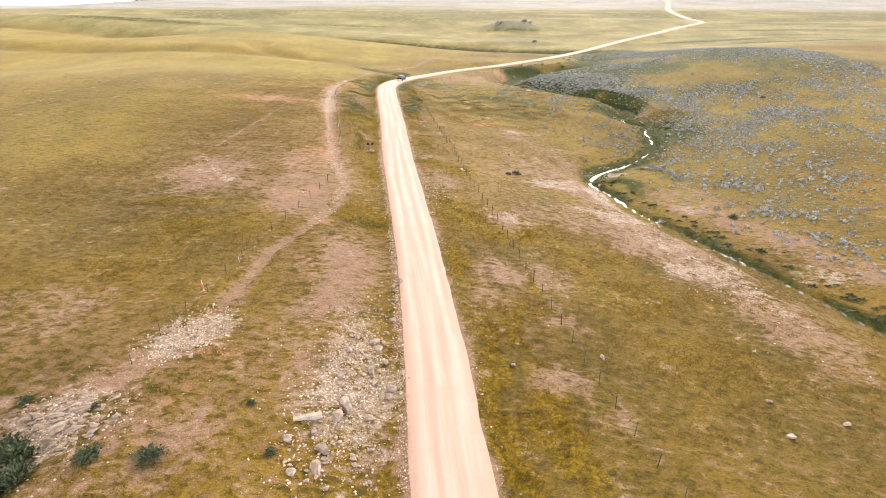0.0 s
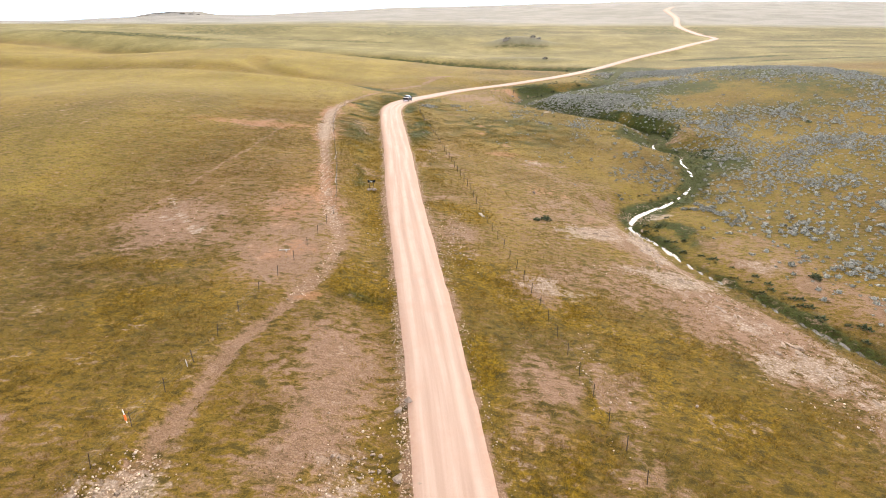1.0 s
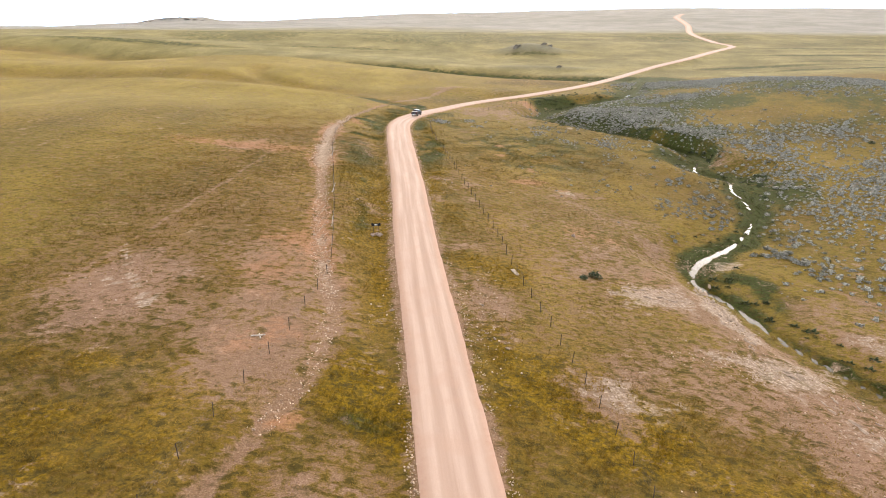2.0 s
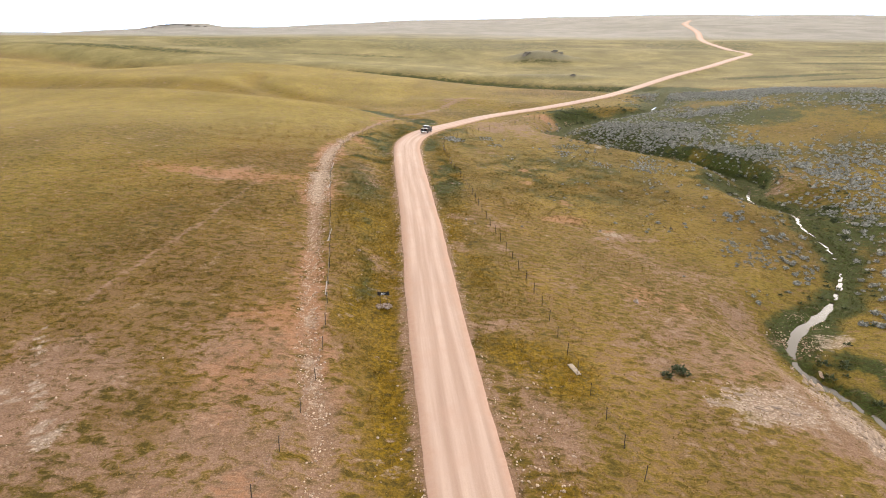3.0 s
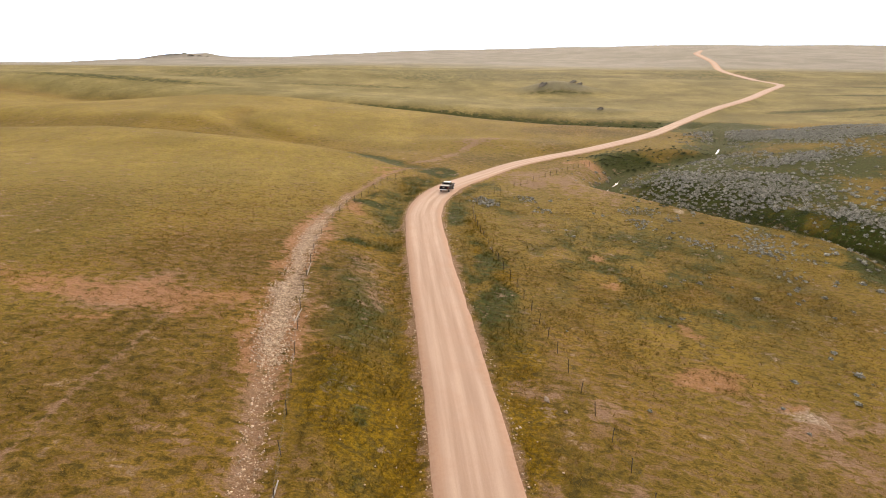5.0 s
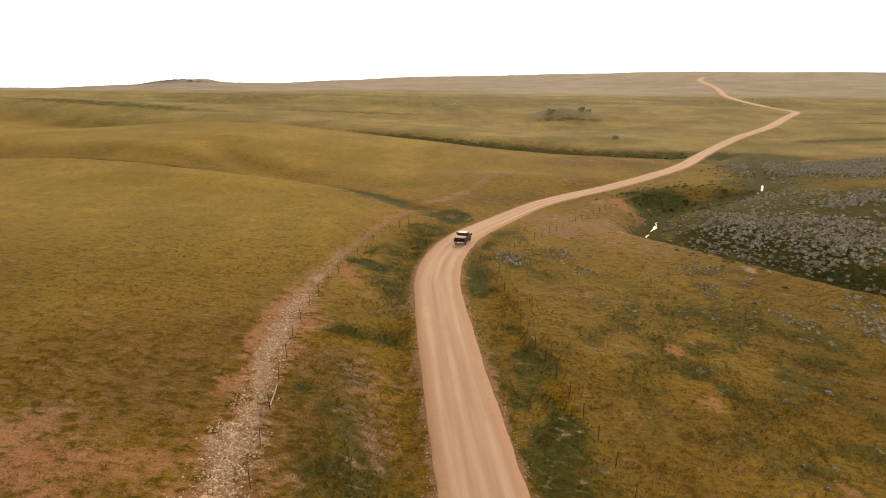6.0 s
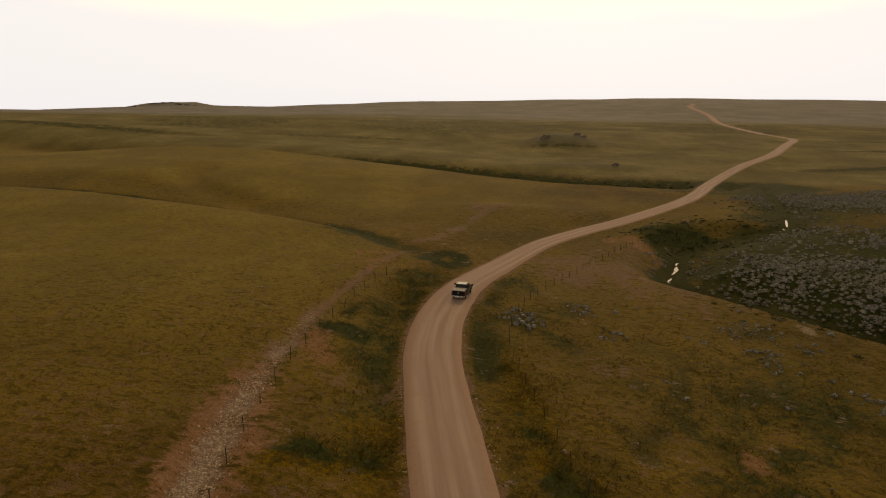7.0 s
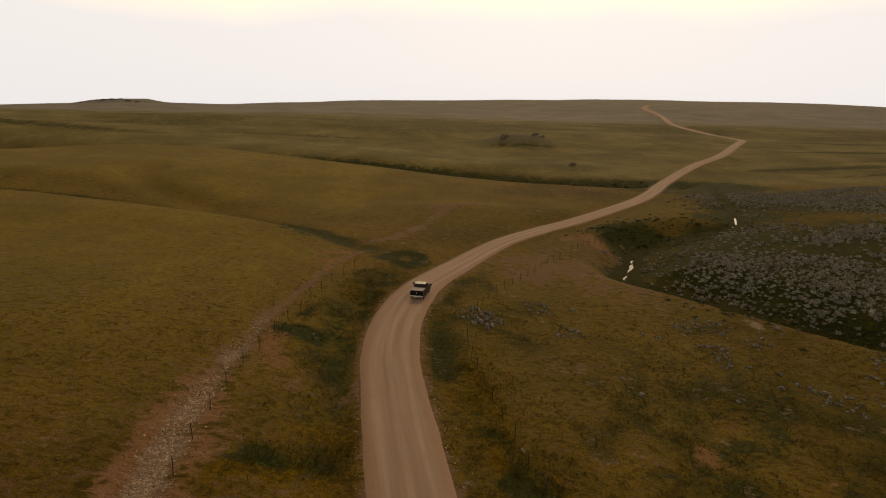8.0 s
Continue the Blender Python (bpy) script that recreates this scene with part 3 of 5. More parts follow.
RED = [
    (-21, 41, 2, 6, 0, 0.5), (-19.1, 75, 1.2, 1.5, -4, 0.9), (-25, 87, 4, 4, 0, 0.55), (-28.5, 105, 4.5, 9, 10, 0.5), (18, 110, 3, 5, 0, 0.5), (-31.1, 111.6, 1, 1.1, 5, 0.9), (-27, 112, 3, 5, 20, 0.8),
    (13, 128, 5, 4, 0, 0.55), (-28, 150, 1, 2, 0, 0.5), (-52.8, 150.7, 2.8, 0.8, 15, 0.9), (-31, 152, 2, 3, 0, 0.4), (12.6, 153.3, 2.2, 0.8, 18, 0.7), (5.5, 156.5, 3.1, 1.7, 18, 0.95), (6.2, 156.5, 4.2, 1.9, 23, 0.9)] + [
    (-52, 158, 16, 4, 0, 0.85), (5.6, 166.3, 1.8, 1.1, 18, 0.7), (-40.3, 168.3, 1.2, 2, 36, 0.9), (5.1, 168.4, 1.1, 1, 11, 0.8), (-40.3, 169.2, 1.2, 1.1, 23, 0.95), (0.9, 175.7, 1.3, 1.6, 23, 0.8), (-0.2, 177.3, 0.5, 0.7, 14, 0.6),
    (-38.6, 184.3, 0.7, 0.8, 13, 0.7), (9.7, 186.4, 0.6, 0.6, 16, 0.8), (-0.2, 187.8, 1, 1.7, 22, 0.8), (-0.4, 188.6, 0.9, 1.5, 17, 0.95), (-37.7, 201, 2.5, 5, 37, 0.8), (-37.6, 201.4, 1.8, 3.2, 26, 0.9), (-38.4, 241, 2.7, 6.7, 21, 0.6)] + [
    (-38.8, 249, 3.5, 1.5, 20, 0.8), (14.2, 274.6, 6.6, 4.3, 41, 0.9)]
PALE = [
    (-30, 33.5, 4.5, 3.5, 20, 0.9), (-8.5, 38, 3.2, 11, 3, 0.7), (-24, 45.5, 3.4, 2.8, 30, 0.9), (35, 66, 2.6, 8, 22, 0.5), (31.1, 71.8, 8.5, 2.5, 20, 0.55), (50, 76, 3, 4, 20, 0.55), (29, 80, 2.6, 7, 28, 0.5),
    (8, 83, 4, 1.5, -20, 0.6), (26, 91.8, 7.2, 3.9, 33, 0.8), (20.5, 92.5, 3.5, 1.6, -30, 0.7), (42, 102, 3, 4, 0, 0.4), (25, 106, 2.2, 7, 8, 0.75), (16.8, 106, 5.3, 3.7, 25, 0.7), (33, 124.5, 2.6, 1.6, 20, 0.85)] + [
    (12, 152, 3, 0.8, -8, 0.7), (-36.9, 160, 1.4, 5, 8, 0.8), (22.7, 222.9, 1.7, 1.9, 9, 0.8)]
GREEN = [
    (-14.6, 177, 2.4, 19, 9, 0.75), (-29.5, 166, 4.5, 15, 9, 0.65), (-27, 148, 4.5, 9, 9, 0.4), (-31.5, 29.5, 4, 3, 0, 1), (170, 430, 50, 9, 5, 0.8), (260, 520, 70, 8, -4, 0.8), (205, 400, 60, 6, 3, 0.8), (300, 610, 80, 9, 0, 0.7)] + [
    (-34, 26, 5, 7, 0, 1), (-14.6, 76.5, 2.6, 2.1, 19, 0.6), (33, 116, 3.5, 7, 20, 0.9), (-24, 135, 1.2, 26, 10, 0.55), (44, 140, 5, 5, 0, 0.7), (-17, 160, 1.6, 14, 9, 0.5), (-14.3, 165.7, 1.7, 4.3, 10, 0.6),
    (56.2, 166, 10.1, 12, -9, 0.9), (-35.1, 169.3, 1.1, 1.3, 14, 0.95), (58, 174, 9, 7, -10, 0.95), (-34.7, 182.6, 2.6, 1.2, 18, 0.9), (-17, 183.2, 1.7, 3.5, 7, 0.8), (8, 188, 22, 28, 0, 0.55), (46.8, 193.6, 12.1, 10.4, 23, 0.8)] + [
    (-31, 199, 3, 5, 0, 0.8), (-33, 205, 4, 12, 5, 0.5), (-35.3, 206, 3.5, 3, 0, 1), (37, 210, 9, 6, -30, 0.55), (-13.5, 212, 4, 12, 0, 0.6), (-36, 212.5, 1.8, 2.7, 32, 0.9), (-33.6, 215.3, 4.1, 7.5, 41, 0.6),
    (-12, 222, 5, 3, -30, 0.6), (37, 230, 16, 8, -35, 0.95), (-15.3, 233.1, 3.8, 4, 19, 0.6), (-31, 236, 6, 9, 0, 0.65), (22, 240, 10, 7, 0, 0.9), (33.7, 243, 12.1, 3.6, -22, 0.9), (-27.6, 247.1, 5.2, 6, 31, 0.95)] + [
    (-26, 249.3, 3.8, 4.2, 13, 1), (27.6, 259.8, 7.3, 8.5, -54, 1), (-50, 262, 6, 3, -40, 0.6), (44.3, 273.8, 15.9, 19, -44, 0.9), (26.1, 282.7, 11.5, 9.6, 30, 1), (60, 300, 14, 12, 0, 0.8), (64.2, 313.4, 10, 13.2, 6, 0.8),
    (110, 330, 25, 6, 0, 0.55), (80, 345, 20, 14, 0, 0.6), (120, 345, 30, 7, 0, 0.6), (70, 352, 26, 12, -30, 0.7), (230, 460, 60, 8, 10, 0.55), (60, 520, 70, 8, 10, 0.5), (-300, 560, 110, 14, -8, 0.7)] + [
    # the row at (42, 570) paints hillside shade at the knoll's foot
    (330, 560, 90, 10, 0, 0.55), (42, 570, 34, 6, 0, 0.6), (-120, 592, 80, 12, 5, 0.6), (420, 700, 120, 14, 0, 0.5), (200, 800, 120, 20, 0, 0.6), (-100, 900, 160, 25, 0, 0.5)]
GOLD = [
    (-19, 27, 3, 3, 0, 0.7), (-24.5, 27.5, 2.5, 2, 0, 0.9), (8, 36, 1.8, 7, 6, 0.8), (-22, 36, 3, 3, 0, 0.5), (-5.3, 38, 1.3, 16, 4, 0.8), (3.4, 38, 1.6, 14, 6, 0.85), (6, 48, 1.6, 8, 6, 0.8),
    (22, 50, 8, 12, 10, 0.4), (3.2, 55, 1.1, 5, 8, 0.6), (7.6, 57, 1.2, 5, 10, 0.85), (-34, 60, 14, 14, 0, 0.35), (25, 62, 16, 22, 10, 0.35), (-0.2, 64.8, 1.5, 6.4, 8, 0.9), (20, 66, 9, 14, 10, 0.5)] + [
    (-35, 72, 10, 6, 0, 0.55), (14, 72, 5, 6, 10, 0.5), (-13.9, 78, 3.6, 4.9, 12, 1.15), (5.9, 78.5, 6.6, 7.2, 15, 1), (-14.1, 79, 3.6, 6.9, 17, 1.1), (-40, 82, 9, 3, 10, 0.6), (1.5, 84, 4.5, 6, -40, 1),
    (-1.5, 87, 2.6, 7, 6, 0.8), (-2.5, 108.1, 4.3, 5.3, 22, 1.1), (-4.7, 109.6, 3.2, 3.3, 12, 1.1), (-62, 118, 26, 34, 0, 0.25), (-21, 122, 2.6, 22, 9, 0.7), (-8, 128, 2.4, 10, 9, 0.6), (-62, 140, 26, 30, 0, 0.3)] + [
    (-24.9, 142.2, 5.2, 7.1, 28, 0.9), (-27.3, 147.1, 3.5, 7.6, 31, 0.8), (-12.5, 150, 2.4, 14, 9, 0.7), (-1, 160, 5, 6, 0, 0.4), (-29, 178, 3, 22, 9, 0.7), (6, 178, 18, 16, 0, 0.3), (-14.5, 179.6, 1.8, 9.9, 20, 1),
    (-34.4, 181.5, 3.2, 1.8, 29, 1.1), (8, 188, 24, 32, 0, 0.25), (-52, 188, 14, 16, 0, 0.25), (-16, 190, 3, 22, 9, 0.7), (-16.9, 196.4, 1.7, 10.9, 16, 0.9), (-31, 225, 4, 14, 5, 0.7)]
SAGE = [
    (75, 95, 22, 18, 0, 0.75), (55.3, 102.2, 3.7, 5.7, 1, 0.9), (70, 120, 24, 34, 0, 0.7), (46.2, 124.6, 6.4, 8.3, 5, 0.6), (28.7, 134.6, 3.6, 2.7, 25, 0.6), (76.1, 142.3, 8.3, 22.6, -10, 0.7), (64.9, 147.5, 12, 22.6, -13, 0.75),
    (85, 150, 40, 55, 0, 0.75), (36.7, 150.1, 10.1, 8.3, 22, 0.75), (7.4, 169.1, 0.9, 0.9, 13, 1), (4.5, 169.7, 0.8, 0.5, 15, 1), (4.1, 171.4, 0.7, 0.6, 16, 1), (0.2, 172.6, 0.5, 0.6, 15, 1), (96.3, 184.1, 11.8, 24.1, -16, 0.75)] + [
    (74.5, 184.8, 15.3, 24, -30, 0.7), (28.9, 188.8, 2.9, 4.4, 7, 0.7), (28, 198.8, 2.1, 3.3, 10, 0.95), (95, 200, 40, 24, 0, 0.6), (25.3, 200.6, 1.2, 1.6, 8, 0.95), (21.3, 201, 1.7, 1.1, 5, 0.9), (19.6, 201.1, 2.2, 3.7, 12, 0.95),
    (31.8, 201.1, 6.4, 8.5, 7, 0.8), (19.9, 201.3, 2.5, 3.5, 10, 0.95), (18.4, 207.3, 1.3, 0.8, 6, 0.9), (18.6, 207.7, 1.7, 1.6, 10, 0.6), (32.8, 208.4, 2.9, 5.5, 6, 0.85), (12.3, 210.4, 2.1, 3.2, 10, 0.95), (13, 211.5, 2.9, 3.9, 13, 0.95)] + [
    (60, 214, 10, 12, -20, 0.9), (-4.7, 214.7, 1.9, 2.4, 20, 0.95), (18.7, 215.3, 1.1, 1.9, 15, 0.95), (-15.6, 218.1, 3.2, 4.2, 23, 0.95), (57, 219.7, 9.7, 5.6, -42, 0.8), (15.1, 221.2, 4.5, 3.4, 11, 0.95), (55.8, 221.4, 6.2, 7, -35, 0.9),
    (-7.3, 224, 2.5, 3.4, 21, 0.95), (130, 240, 40, 25, 0, 0.6), (47.2, 241.6, 8.7, 12.6, -14, 0.9), (41.3, 245.3, 26.2, 17.7, -36, 1), (49.1, 247.7, 19.2, 23.3, -17, 1), (90, 250, 30, 12, 0, 0.4), (35.2, 255.8, 9.5, 10.7, -31, 1)] + [
    (72, 262, 26, 17, -20, 0.95), (66.6, 272.9, 7.8, 8.9, -23, 0.7), (80.4, 273.7, 14.5, 9.3, -44, 0.7), (125, 275, 40, 22, 0, 0.8), (58.5, 282.5, 7.8, 11.7, -88, 0.6), (104, 306, 36, 18, 0, 1), (83.7, 320.8, 19.7, 24, -60, 0.9),
    (82, 335, 16, 10, 0, 0.6), (111, 338, 6.9, 36.1, -59, 0.9)]
# grassy openings in the sage
GAP = [
    (104.4, 234.3, 26, 17.1, -28, 1), (59.7, 260.6, 7.4, 3.2, -16, 1), (75.2, 288.3, 10.7, 6.5, -53, 1), (88, 252, 18, 20, -33, 1), (100, 275, 16, 18, -33, 0.8)]


THIN = [
    (-30, 38, 26, 14, 0, 0.8), (-9, 38, 6, 16, 3, 0.7), (6, 58, 5, 14, 8, 0.7), (-15, 63, 7, 16, 5, 0.8), (30, 78, 9, 24, 25, 0.9), (14, 88, 14, 12, 0, 0.8), (48, 96, 14, 20, 0, 0.7),
    (-8, 100, 5, 16, 10, 0.6), (6, 105, 16, 34, 15, 0.75), (-38, 108, 26, 34, 10, 0.85), (70, 120, 30, 40, 0, 0.35), (-16, 130, 4, 30, 9, 0.45), (13, 135, 14, 22, 20, 0.75), (-55, 140, 26, 30, 0, 0.55)] + [
    (-2, 150, 14, 16, 0, 0.6), (-46, 162, 24, 16, 0, 0.6), (-46, 178, 22, 22, 0, 0.55), (-28, 180, 6, 24, 9, 0.5), (60, 190, 10, 8, 0, 0.5), (-6, 200, 16, 20, 0, 0.45), (8, 266, 12, 14, -30, 0.7),
    (-16, 300, 14, 10, 40, 0.6)]


def wear_and_haze(x, y):
    """How thin the sward is, how hazed the far colour, how straw-yellow the hills."""
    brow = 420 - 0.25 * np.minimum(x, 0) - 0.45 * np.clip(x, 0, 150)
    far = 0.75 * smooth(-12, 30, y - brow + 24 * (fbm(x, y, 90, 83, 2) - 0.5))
    # an even straw-yellow sward on the hills, hollows darkened to paint in their shade
    sward = 0.9 * smooth(165, 250, y + 0.6 * np.clip(-x - 45, 0, 60)) * smooth(-22, -50, x)
    sward = np.maximum(sward, 0.4 * smooth(55, 95, y) * smooth(0.75, 0.3, fbm(x, y, 40, 57, 3)))
    sward = np.maximum(sward, 0.25 * smooth(78, 100, y) * smooth(185, 160, y) * smooth(-6, 2, x) * smooth(40, 28, x))
    sward = np.maximum(sward, 0.6 * smooth(255, 300, y) * smooth(20, -15, x))
    hollow_shade = np.zeros(x.shape)
    for line, reach, most in ((HOLLOW, 24, 0.5), (FOLD, 8, 0.75), (DRAW, 8, 0.4), (DALE, 34, 0.6)):
        d, _, _ = near_curve(line, x, y, 60)
        hollow_shade = np.maximum(hollow_shade, most * smooth(reach, reach * 0.2, d))
    return np.maximum(blobs(x, y, THIN), 0.3), np.clip(far, 0, 0.85), sward * (1 - hollow_shade)


def masks(x, y):
    near = smooth(500, 350, y)
    wx = x + near * (5.0 * (fbm(x, y, 7, 71, 3) - 0.5) + 1.6 * (fbm(x, y, 1.8, 75, 2) - 0.5))
    wy = y + near * (6.0 * (fbm(x, y, 8, 73, 3) - 0.5) + 2.2 * (fbm(x, y, 2.0, 77, 2) - 0.5))
    x, y, true_x, true_y = wx, wy, x, y
    bare, red, pale = blobs(x, y, BARE), blobs(x, y, RED), blobs(x, y, PALE)
    green, gold, sage = blobs(x, y, GREEN), blobs(x, y, GOLD), blobs(x, y, SAGE)
    x, y = true_x * 0.75 + wx * 0.25, true_y * 0.75 + wy * 0.25
    d, _, (half,) = near_curve(TRACK, x, y, 10)
    bare = np.maximum(bare, 1.0 * smooth(half * 1.5, half * 0.5, d))
    bare = np.maximum(bare, 0.6 * smooth(half * 3.0, half * 0.9, d))
    lower = smooth(90, 108, y) * smooth(225, 205, y)
    red = np.maximum(red, 0.75 * smooth(half * 2.8, half * 1.2, d) * lower * (0.2 + 0.8 * smooth(0.3, 0.55, fbm(true_x, true_y, 11, 79, 2))))
    stony = 0.35 + 0.65 * np.maximum(smooth(0.42, 0.62, fbm(true_x, true_y, 9, 69, 2)), smooth(150, 160, y) * smooth(190, 180, y))
    pale = np.maximum(pale, smooth(half * 1.1, half * 0.4, d) * lower * (0.65 + 0.25 * smooth(148, 158, y)) * stony)
    green = green * np.where(true_y < 260, smooth(0.22, 0.52, fbm(true_x, true_y, 4.5, 66, 3)), 1.0)
    d, side, (bed, half) = near_curve(CREEK, x, y, 45)
    green = np.maximum(green, 0.95 * smooth(6.5, 1.5, d + 5 * (fbm(x, y, 8, 41, 3) - 0.5) + (2.2 + 1.2 * (side > 0)) * smooth(130, 118, y) + 1.6 * (side > 0) * smooth(118, 130, y) * smooth(205, 190, y)))
    bare = np.where(d < 3, bare * 0.3, bare)
    d, _, (depth, half) = near_curve(GULLY, x, y, 30)
    green = np.maximum(green, 1.0 * smooth(26, 8, d) * smooth(-150, -60, true_x))
    # the dark green strip here paints the shade lying in the fold
    d, _, (depth, half) = near_curve(FOLD, x, y, 30)
    green = np.maximum(green, 0.9 * smooth(5, 1.5, d) * smooth(0.2, 1.2, depth))
    for line in (CRACK, CRACK_B, CRACK_C):
        d, _, (half,) = near_curve(line, true_x, true_y, 4)
        pale = np.maximum(pale, 0.95 * smooth(half * 0.8, half * 0.1, d))
    d, _, _ = near_curve(PATHLET, true_x, true_y, 6)
    bare = np.maximum(bare, 0.75 * smooth(0.75, 0.1, d))
    d, _, _ = near_curve(RIM, x, y, 8)
    bare = np.maximum(bare, (0.25 + 0.5 * smooth(0.4, 0.6, fbm(true_x, true_y, 6, 63, 3))) * smooth(4.5, 0.5, d))
    d, _, _ = near_curve(BANKLINE, x, y, 8)
    bare = np.maximum(bare, 0.8 * smooth(2.6, 0.6, d))
    d, _, (rz, half) = near_curve(ROAD, x, y, 26)
    bare = np.maximum(bare, 1.0 * smooth(half + 1.0, half + 0.2, d))
    gold = np.maximum(gold, (0.35 + 0.6 * smooth(0.4, 0.6, fbm(true_x, true_y, 24, 59, 2))) * smooth(half + 7, half + 1.5, d) * smooth(half + 0.2, half + 1.4, d) * smooth(300, 240, y) * (0.35 + 0.65 * smooth(172, 135, y)))
    verge = smooth(half + 9, half + 2, d) * smooth(half + 0.4, half + 1.4, d) * smooth(138, 166, y) * smooth(252, 234, y)
    green = np.maximum(green, 0.72 * verge * smooth(0.33, 0.58, fbm(true_x, true_y, 7, 68, 3)))
    # far country is paler, greyer for haze put into its colour, with little green
    # far hollows turned dark green in place of the relief's shading
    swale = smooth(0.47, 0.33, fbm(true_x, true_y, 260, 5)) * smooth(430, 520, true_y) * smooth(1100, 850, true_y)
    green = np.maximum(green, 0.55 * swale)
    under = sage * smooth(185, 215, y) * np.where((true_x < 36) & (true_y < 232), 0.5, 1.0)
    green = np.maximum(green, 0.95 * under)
    # grey of the far sage, with haze painted into the same mask
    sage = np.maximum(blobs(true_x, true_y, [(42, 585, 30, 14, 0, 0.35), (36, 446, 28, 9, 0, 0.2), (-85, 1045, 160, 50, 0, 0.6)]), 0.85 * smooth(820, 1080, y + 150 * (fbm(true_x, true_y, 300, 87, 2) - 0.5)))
    return bare, red, pale, green, gold, sage


# ---- mesh helpers ----
def fast_mesh(name, verts, faces, mat, smooth_shade=False):
    """A mesh from arrays: verts n x 3, faces m x k."""
    me = bpy.data.meshes.new(name)
    verts, faces = np.asarray(verts, np.float32), np.asarray(faces, np.int32)
    me.vertices.add(len(verts))
    me.vertices.foreach_set("co", verts.ravel())
    m, k = faces.shape
    me.loops.add(m * k)
    me.loops.foreach_set("vertex_index", faces.ravel())
    me.polygons.add(m)
    me.polygons.foreach_set("loop_start", np.arange(0, m * k, k, dtype=np.int32))
    if smooth_shade:
        me.polygons.foreach_set("use_smooth", np.ones(m, bool))
    me.update(calc_edges=True)
    me.materials.append(mat)
    return me


def point_colour(me, name, columns):
    attr = me.attributes.new(name, "FLOAT_COLOR", "POINT")
    data = np.ones((len(me.vertices), 4), np.float32)
    for k, col in enumerate(columns):
        data[:, k] = col
    attr.data.foreach_set("color", data.ravel())


def axis(stops):
    """Grid lines from stops (place, spacing), spacing easing between them."""
    out_lines, at = [], stops[0][0]
    while at < stops[-1][0]:
        out_lines.append(at)
        for (p0, s0), (p1, s1) in zip(stops[:-1], stops[1:]):
            if p0 <= at < p1:
                at += s0 + (s1 - s0) * (at - p0) / (p1 - p0)
                break
    out_lines.append(stops[-1][0])
    return np.array(out_lines)


def part(name, bm, mat, parent=None, label=""):
    me = bpy.data.meshes.new(name)
    bmesh.ops.recalc_face_normals(bm, faces=bm.faces)
    bm.to_mesh(me)
    bm.free()
    for mm in (mat if isinstance(mat, tuple) else (mat,)):
        me.materials.append(mm)
    ob = new(name, me)
    if parent is not None:
        ob.parent = parent
    if label:
        tagged(ob, label)
    return ob


def box(bm, x0, x1, y0, y1, z0, z1, bevel=0.0, segments=2):
    made = bmesh.ops.create_cube(bm, size=1.0)["verts"]
    for v in made:
        v.co = Vector(((x0 + x1) / 2 + v.co.x * (x1 - x0), (y0 + y1) / 2 + v.co.y * (y1 - y0), (z0 + z1) / 2 + v.co.z * (z1 - z0)))
    if bevel:
        edges = {e for v in made for e in v.link_edges}
        bmesh.ops.bevel(bm, geom=list(edges), offset=bevel, segments=segments, affect="EDGES", profile=0.6)
    return made


def tube(bm, a, b, r0, r1=None, sides=8):
    """A closed round bar from a to b."""
    a, b = Vector(a), Vector(b)
    way = b - a
    m = Matrix.Translation((a + b) / 2) @ way.to_track_quat("Z", "Y").to_matrix().to_4x4()
    bmesh.ops.create_cone(bm, cap_ends=True, segments=sides, radius1=r0, radius2=r0 if r1 is None else r1, depth=way.length, matrix=m)


# ---- ground, road and water ----
xs = axis([(-4200, 260), (-900, 45), (-300, 9), (-130, 2.4), (-62, 0.8), (65, 0.8), (130, 2.4), (330, 9), (900, 45), (4200, 260)])
ys = axis([(-900, 150), (-60, 8), (18, 0.75), (180, 0.85), (270, 1.3), (420, 3.5), (700, 8), (1600, 22), (2300, 60), (4600, 300)])
gx, gy = [a.ravel() for a in np.meshgrid(xs, ys)]
gz = land(gx, gy)
nx, ny = len(xs), len(ys)
corner = (np.arange(ny - 1)[:, None] * nx + np.arange(nx - 1)[None, :]).ravel()
ground_mesh = fast_mesh("ground", np.c_[gx, gy, gz], np.c_[corner, corner + 1, corner + nx + 1, corner + nx], M_GROUND, True)
g_bare, g_red, g_pale, g_green, g_gold, g_sage_haze = masks(gx, gy)
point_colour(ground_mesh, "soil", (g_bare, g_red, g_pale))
point_colour(ground_mesh, "plant", (g_green, g_gold, g_sage_haze))
point_colour(ground_mesh, "wear_and_haze", wear_and_haze(gx, gy))
ground = tagged(new("ground", ground_mesh), "rolling prairie of dry golden grass with bare pink soil", "ground", kind="structure")


def height(x, y):
    return float(land(x, y)[0])


